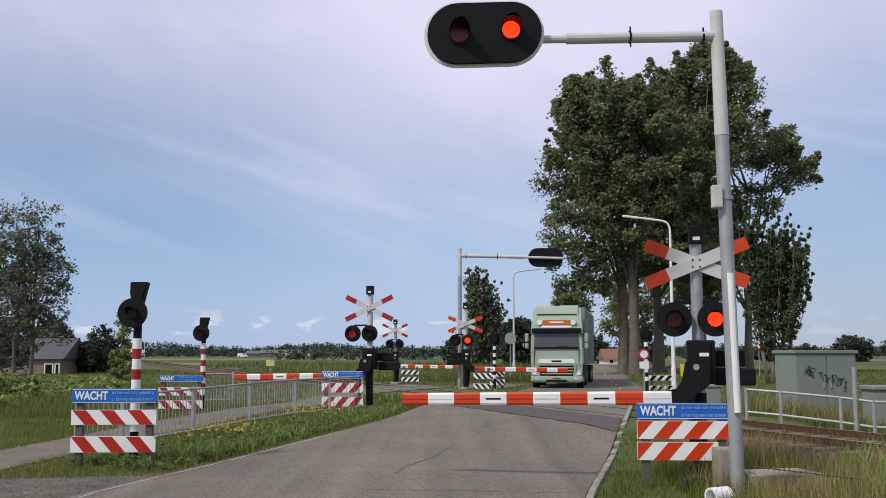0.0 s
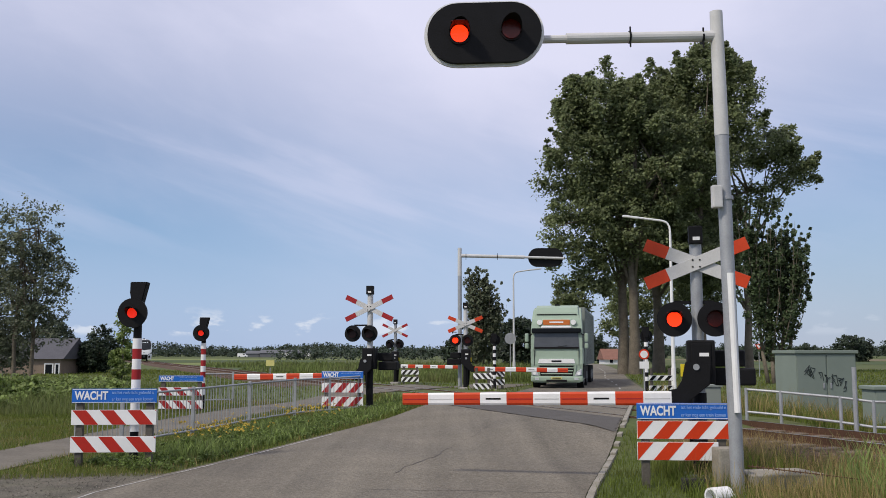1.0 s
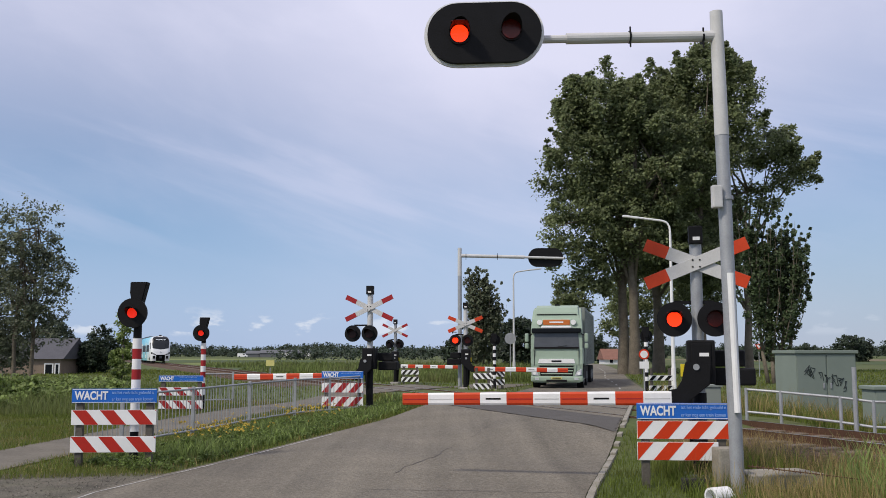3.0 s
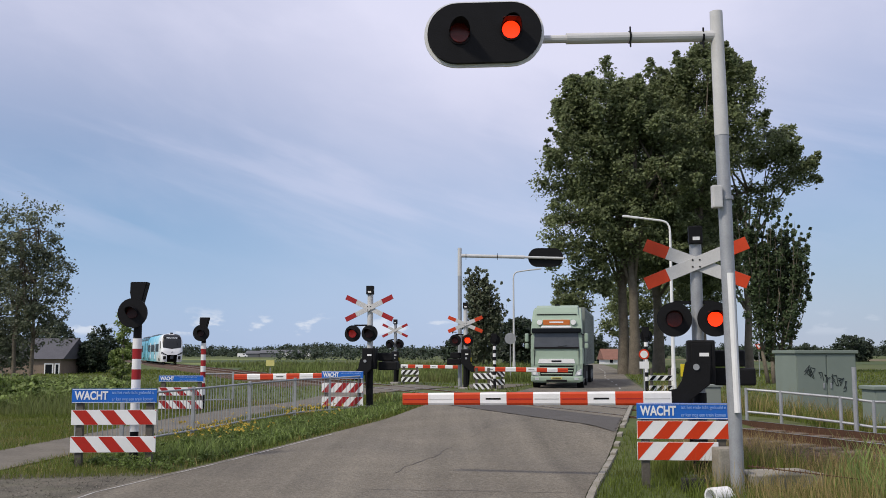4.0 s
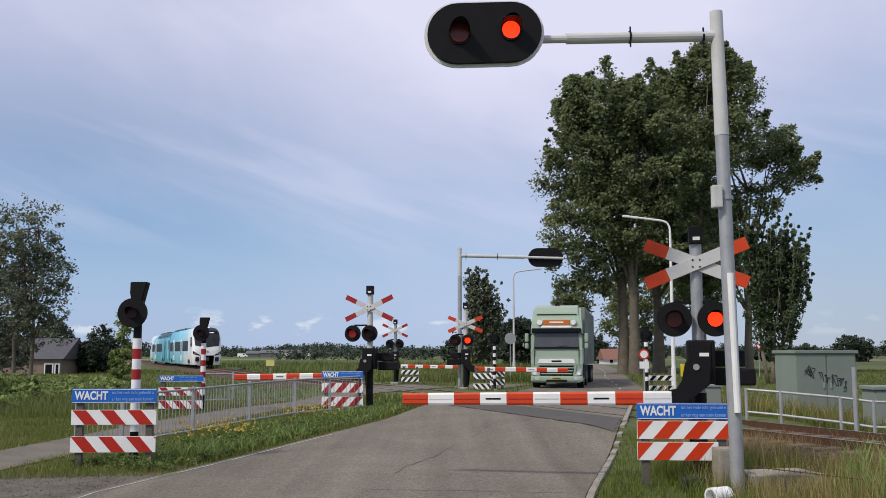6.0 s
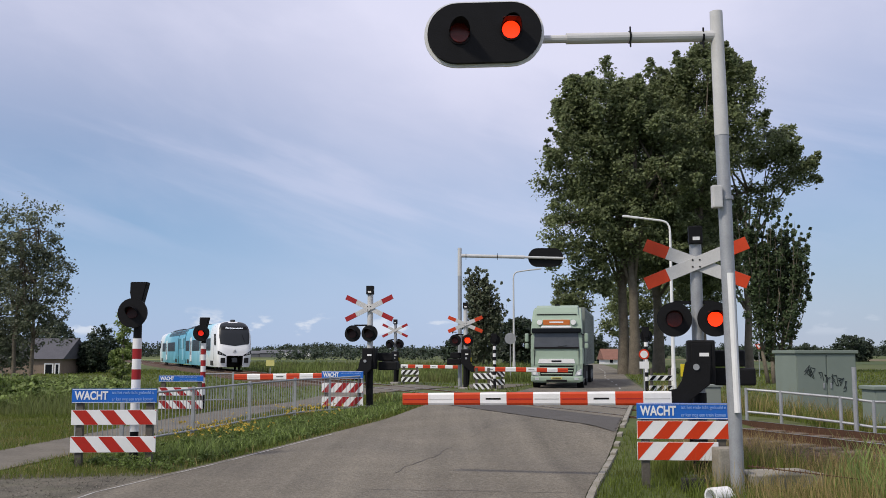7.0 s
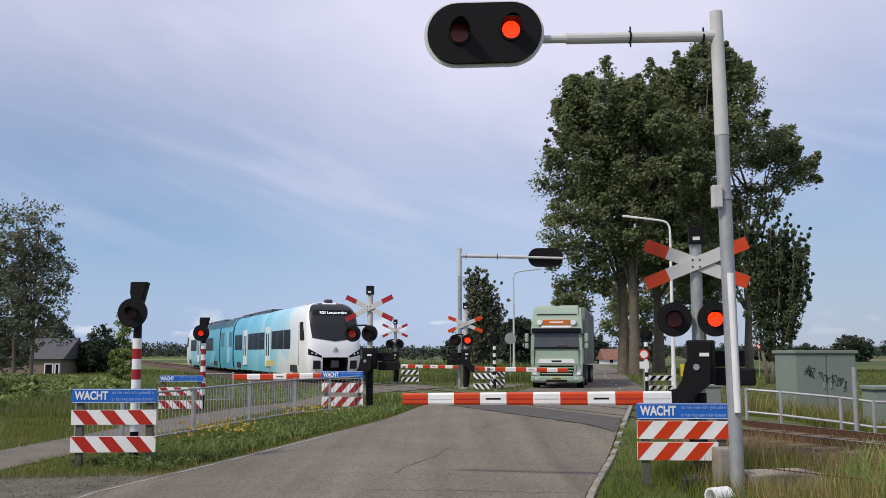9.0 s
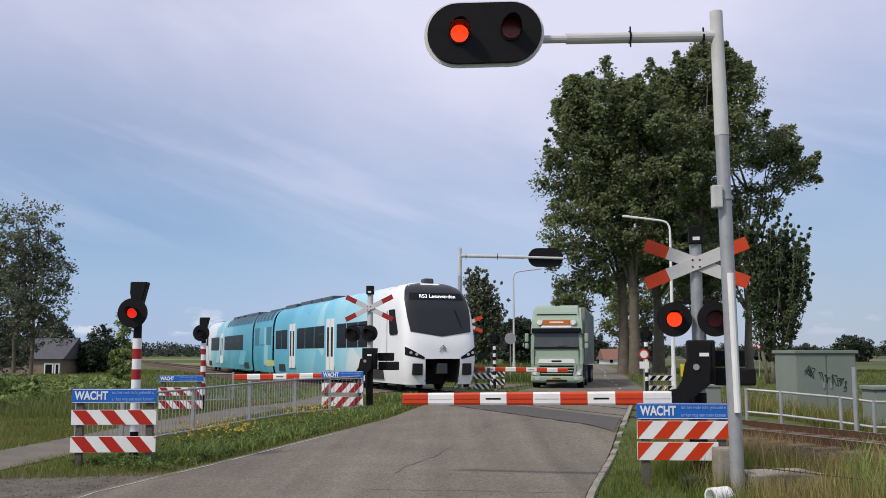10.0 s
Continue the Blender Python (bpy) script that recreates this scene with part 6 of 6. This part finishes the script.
tagged(mesh_np("hedgerow", v, q, "far_leaf"), "dark hedgerows across the far fields", "hedgerow", kind="stuff")


def gz_many(x, y):
    base = -0.15 + 0.2 * np.clip((y - 10) / 16, 0, 1)
    t = np.clip((np.abs(track_d(x, y)) - 1.8) / 3.8, 0, 1)
    t = 1 - t * t * (3 - 2 * t)
    s = -((x + 0.25) * 0.3585 - (y - 35.5) * 0.9335)
    c = np.clip((np.abs(s + 3.0) - 12.5) / 4, 0, 1)
    c = 1 - c * c * (3 - 2 * c)
    return base + (0.32 * c - 0.05 * (1 - c) - base) * t


def edge(tab, y):
    return np.interp(y, [p[1] for p in tab], [p[0] for p in tab])


def green(x, y):
    """Where grass grows: off the road, the path, the ballast and the side road."""
    ok = ~((x > edge(LEFT, y) + 0.0) & (x < edge(RIGHT, y) + 0.15))
    ok &= ~((y < 54) & (x > edge(PL, y) + 0.1) & (x < edge(PR, y) - 0.1))
    ok &= np.abs(track_d(x, y)) > 2.2
    ok &= ~((x < edge(LEFT, y)) & (y < 14.2 + 0.2 * (x + 7)) & (y < 15.0))
    ok &= (x - 3.40) ** 2 + (y - 12.0) ** 2 > 0.13
    ok &= ~((np.abs(x - 4.62) < 0.62) & (y > 12.9) & (y < 14.1))
    return ok & (np.abs(x) < 0.50 * y + 1.5)


def blades(name, material, n, region, hlo, hhi, wid, label, seed, lean=0.35, keep=green):
    """Grass: narrow curved blades, each of two quads."""
    rng = np.random.default_rng(seed)
    x0, x1, y0, y1 = region
    m = n * 5
    X, Y = rng.uniform(x0, x1, m), y0 + (y1 - y0) * rng.random(m) ** 1.35
    ok = np.nonzero(keep(X, Y))[0][:n]
    X, Y = X[ok], Y[ok]
    k = len(X)
    Z = gz_many(X, Y)
    patch = np.array([noise.noise(Vector((x * 0.6, y * 0.6, seed))) for x, y in zip(X, Y)])
    h = (hlo + (hhi - hlo) * rng.random(k) ** 1.4) * (1 + 0.7 * patch)
    a = rng.random(k) * 2 * math.pi
    dx, dy = np.cos(a), np.sin(a)
    bend = lean * h * (0.3 + rng.random(k))
    w = wid * (0.6 + 0.8 * rng.random(k)) * np.maximum(1, Y / 16)
    b = rng.random(k) * 2 * math.pi
    sx, sy = np.cos(b) * w, np.sin(b) * w
    v = np.empty((k, 6, 3), np.float32)
    for i, (t, ww) in enumerate(((0, 1), (0.55, 0.8), (1, 0.12))):
        cx, cy, cz = X + dx * bend * t * t, Y + dy * bend * t * t, Z - 0.02 + h * t * (1 - 0.15 * t)
        v[:, 2 * i] = np.stack([cx - sx * ww, cy - sy * ww, cz], 1)
        v[:, 2 * i + 1] = np.stack([cx + sx * ww, cy + sy * ww, cz], 1)
    base = (np.arange(k) * 6)[:, None]
    q = np.concatenate([base + np.array([0, 1, 3, 2]), base + np.array([2, 3, 5, 4])])
    return tagged(mesh_np(name, v.reshape(-1, 3), q, material), label, "grass", kind="stuff")


blades("verge_grass", "grass", 130000, (-14, 0.6, 13.5, 34), 0.03, 0.15, 0.0038, "rough green verge grass beside the road", 1, keep=lambda x, y: green(x, y) & (x < edge(LEFT, y)))
blades("verge_grass", "grass", 60000, (1.8, 13, 9.5, 32), 0.04, 0.18, 0.004, "rough green verge grass beside the track", 2, keep=lambda x, y: green(x, y) & (x > edge(RIGHT, y) + 0.1))
blades("straw_grass", "dry", 9000, (-9, 0.6, 14, 34), 0.05, 0.20, 0.003, "short straw-coloured grass in the verge", 7, keep=lambda x, y: green(x, y) & (x < edge(LEFT, y)))
blades("tall_dry_grass", "dry", 4600, (3.4, 11, 10.5, 24), 0.20, 0.75, 0.0035, "tall straw-coloured dry grass beside the track", 3, 0.25, keep=lambda x, y: green(x, y) & (x > edge(RIGHT, y) + 1.2) & (track_d(x, y) > 2.3) & (track_d(x, y) < 6))
blades("tall_verge_grass", "grass", 11000, (3.2, 11, 10.5, 22), 0.12, 0.50, 0.0045, "tall green grass beside the track", 14, 0.4, keep=lambda x, y: green(x, y) & (x > edge(RIGHT, y) + 0.8) & (track_d(x, y) > 2.3))
blades("tall_verge_grass", "grass", 9000, (4, 14, 14, 28), 0.15, 0.60, 0.005, "tall green grass beyond the track", 15, 0.4, keep=lambda x, y: green(x, y) & (x > edge(RIGHT, y) + 0.6) & (track_d(x, y) < -2.2) & (track_d(x, y) > -6))
blades("tall_dry_grass", "dry", 2200, (4, 14, 14, 28), 0.3, 0.8, 0.004, "tall straw-coloured dry grass beyond the track", 8, 0.25, keep=lambda x, y: green(x, y) & (x > edge(RIGHT, y) + 0.6) & (track_d(x, y) < -2.2) & (track_d(x, y) > -5.5))
blades("meadow_grass", "grass", 60000, (-60, 45, 30, 100), 0.05, 0.22, 0.007, "rough meadow grass on the polder", 4)
blades("verge_weeds", "shrub", 7000, (-7, 0.2, 16.5, 31), 0.10, 0.30, 0.012, "broad-leaved weeds along the fence", 5, keep=lambda x, y: green(x, y) & (x < edge(LEFT, y) - 0.3) & (x > edge(LEFT, y) - 2.2))
blades("track_weeds", "dry", 13000, (4.2, 12, 11, 24), 0.16, 0.58, 0.0035, "dry weeds growing through the ballast", 9, 0.3, keep=lambda x, y: (x > edge(RIGHT, y) + 0.9) & (track_d(x, y) > 0.85) & (track_d(x, y) < 2.6))
blades("reeds", "reed", 9000, (-24, -9.4, 26, 42), 0.25, 0.8, 0.005, "tall bright green reeds beside the cycle path", 12, 0.3, keep=lambda x, y: green(x, y) & (x < edge(PL, y) - 1.6) & (track_d(x, y) > 5))
blades("meadow_reeds", "reed", 20000, (-60, 10, 56, 130), 0.3, 0.9, 0.008, "rough reeds along the ditches of the polder", 13, 0.3, keep=lambda x, y: green(x, y) & (np.sin(y * 0.22 + x * 0.03) > 0.2) & (track_d(x, y) < -4))
blades("tall_weeds", "shrub", 800, (4.9, 7.4, 10.6, 13.6), 0.25, 0.75, 0.010, "tall green weeds in the verge", 10, 0.4)
# low herbs and seedling clumps in the verge
rng = np.random.default_rng(16)
cs, rs = [], []
while len(cs) < 520:
    y = 15.2 + 14 * rng.random() ** 1.2
    x = lerp(LEFT, y) - 0.25 - 1.9 * rng.random()
    if y < 15.8 and x < -5.4 or x < lerp(PR, y) + 0.2:
        continue
    hgt = rng.uniform(0.05, 0.30) * (0.5 + 0.5 * abs(noise.noise(Vector((x * 0.9, y * 0.9, 2)))) * 2)
    cs.append((x, y, gz(x, y) + hgt * 0.6))
    rs.append(0.07 + 0.10 * rng.random())
v, q = leaf_cloud(rng, cs, rs, 60, 0.035)
tagged(mesh_np("verge_herbs", v, q, "herb"), "low leafy herbs among the verge grass", "weeds", kind="stuff")
# small yellow flowers in the verge
rng = np.random.default_rng(6)
cs, rs = [], []
for cx, cy, n, sp in ((-4.6, 19.9, 90, 0.42), (-4.2, 21.6, 20, 0.5), (-3.45, 24.9, 70, 0.40), (-4.9, 18.5, 8, 0.4)):
    for _ in range(n):
        x, y = cx + rng.normal(0, sp), cy + rng.normal(0, sp)
        if x < lerp(LEFT, y) - 0.3:
            cs.append((x, y, gz(x, y) + rng.uniform(0.2, 0.42)))
            rs.append(0.04)
v, q = leaf_cloud(rng, cs, rs, 7, 0.03)
tagged(mesh_np("yellow_flowers", v, q, "flower"), "small yellow wild flowers in the verge", "flowers", kind="stuff")

# ---- far fields ----
for x0, x1, y0, y1, mat, words in ((-160, -30, 150, 175, "fieldpale", "pale mown strip of a far field"), (-150, -25, 190, 235, "fielddark", "dark green crop field"), (-260, -20, 260, 310, "fieldpale", "pale green far field"), (60, 200, 95, 125, "fieldpale", "pale green far field"), (45, 260, 150, 190, "fielddark", "dark green crop field"), (60, 300, 220, 280, "fieldbrown", "brown stubble field"), (-24, -4, 90, 120, "fielddark", "dark green crop field")):
    f = sheet("field", list(np.linspace(x0, x1, 12)), list(np.linspace(y0, y1, 6)), lambda x, y: gz(x, y) + 0.03, mat)
    tagged(f, words + " on the flat polder", "field", kind="structure")

# ---- buildings ----


def house(m, label, w, d, eave, ridge, wall, roof, windows=(), along_x=True):
    t = thing("house", m, label, "house", "houses")
    part("wall", box(B(), 0, w, 0, d, -0.5, eave), wall, t)
    bm = B()
    a = [bm.verts.new(p) for p in ((-0.3, -0.3, eave - 0.1), (w + 0.3, -0.3, eave - 0.1), (w + 0.3, d / 2, ridge), (-0.3, d / 2, ridge), (-0.3, d + 0.3, eave - 0.1), (w + 0.3, d + 0.3, eave - 0.1))]
    for f in ((0, 1, 2, 3), (3, 2, 5, 4), (0, 3, 4), (1, 5, 2), (0, 4, 5, 1)):
        bm.faces.new([a[i] for i in f])
    part("roof", bm, roof, t)
    for x0, x1, z0, z1 in windows:
        wi = part("window", box(B(), x0 - 0.1, x1 + 0.1, -0.06, 0.02, z0 - 0.1, z1 + 0.1), "white", t, "white window frame")
        part("pane", box(B(), x0, x1, -0.08, -0.05, z0, z1), "glass", wi)
    return t


house(pose(-40.2, 80, -0.35), "low brown brick house with a dark tiled roof", 8.6, 6, 1.75, 3.4, "brick", "slate", ((7.35, 7.9, 0.4, 1.2), (8.2, 8.42, 0.4, 1.2)))
house(pose(25.5, 152, 0.0), "small farmhouse with an orange tiled roof", 2.9, 6, 0.9, 2.5, "white", "tile", ((0.7, 1.2, 0.3, 0.8),))
house(pose(-82, 432, 0.0), "long low grey farm shed far across the fields", 22, 10, 2.0, 3.4, "greyshed", "greyshed", ())
house(pose(-89, 436, 0.0), "low grey barn beside the long shed", 6, 8, 1.8, 3.0, "greyshed", "greyshed", ())


def van(m):
    t = thing("parked_van", m, "small white van parked beside the far shed", "van", "vans at the far shed")
    part("body", prism(B(), [(0, 0.3), (4.4, 0.3), (4.4, 0.9), (3.6, 1.1), (3.1, 1.8), (0, 1.8)], -0.8, 0.8, 0.05), "white", t)
    part("side_window", box(B(), 2.5, 3.3, -0.82, -0.79, 1.15, 1.6), "glass", t)
    for x in (0.9, 3.5):
        part("wheel", cyl(B(), (x, -0.85, 0.32), (x, -0.6, 0.32), 0.32, seg=14), "blackpl", t)
    return t


for x, y in ((-90.5, 426), (-71.5, 427), (-60.5, 428)):
    van(pose(x, y, 0.02))


# ---- movement ----
def motions():
    a = math.degrees(math.atan2(TD.y, TD.x))
    rows = []
    for t, s in ((0, 172.0), (1, 154.0), (2, 136.0), (2.5, 127.0), (4, 100.4), (4.5, 91.4), (5, 82.2), (5.5, 73.2), (7, 47.0), (7.5, 38.8), (8, 30.8), (8.5, 22.6), (9, 14.5), (9.5, 7.15), (10, -0.7)):
        p = on_track(s, 0, RAIL)
        rows.append((t, pose(p.x, p.y, p.z, 0, 0, a)))
    walk(train, rows)
    period = {"L": (0.375, 0.6455, 0.145), "R": (0.70, 0.6455, 0.175), "A": (0.28, 0.653, 0.116), "Bp": (0.49, 0.65, 0.155), "K": (0.1, 0.6433, 0.16)}
    # lenses always glow; the added flaps swing over them to make the blinking
    for sh, ph, (x, y, z) in SHUTTERS:
        if ph not in period:
            continue
        c, per, half = period[ph]
        rows = []
        shut, clear = pose(x, y, z), pose(x, y, z, -86)
        k = -1
        while True:
            on, off = c + per * k - half, c + per * k + half
            k += 1
            if off < 0.04:
                continue
            if on > 9.96:
                break
            if on < 0.04:
                rows.append((0, clear))
            else:
                if not rows:
                    rows.append((0, shut))
                rows += [(on - 0.018, shut), (on + 0.018, clear)]
            if off < 9.95:
                rows += [(off - 0.018, clear), (off + 0.018, shut)]
        rows.append((10, rows[-1][1]))
        walk(sh, rows)


motions()
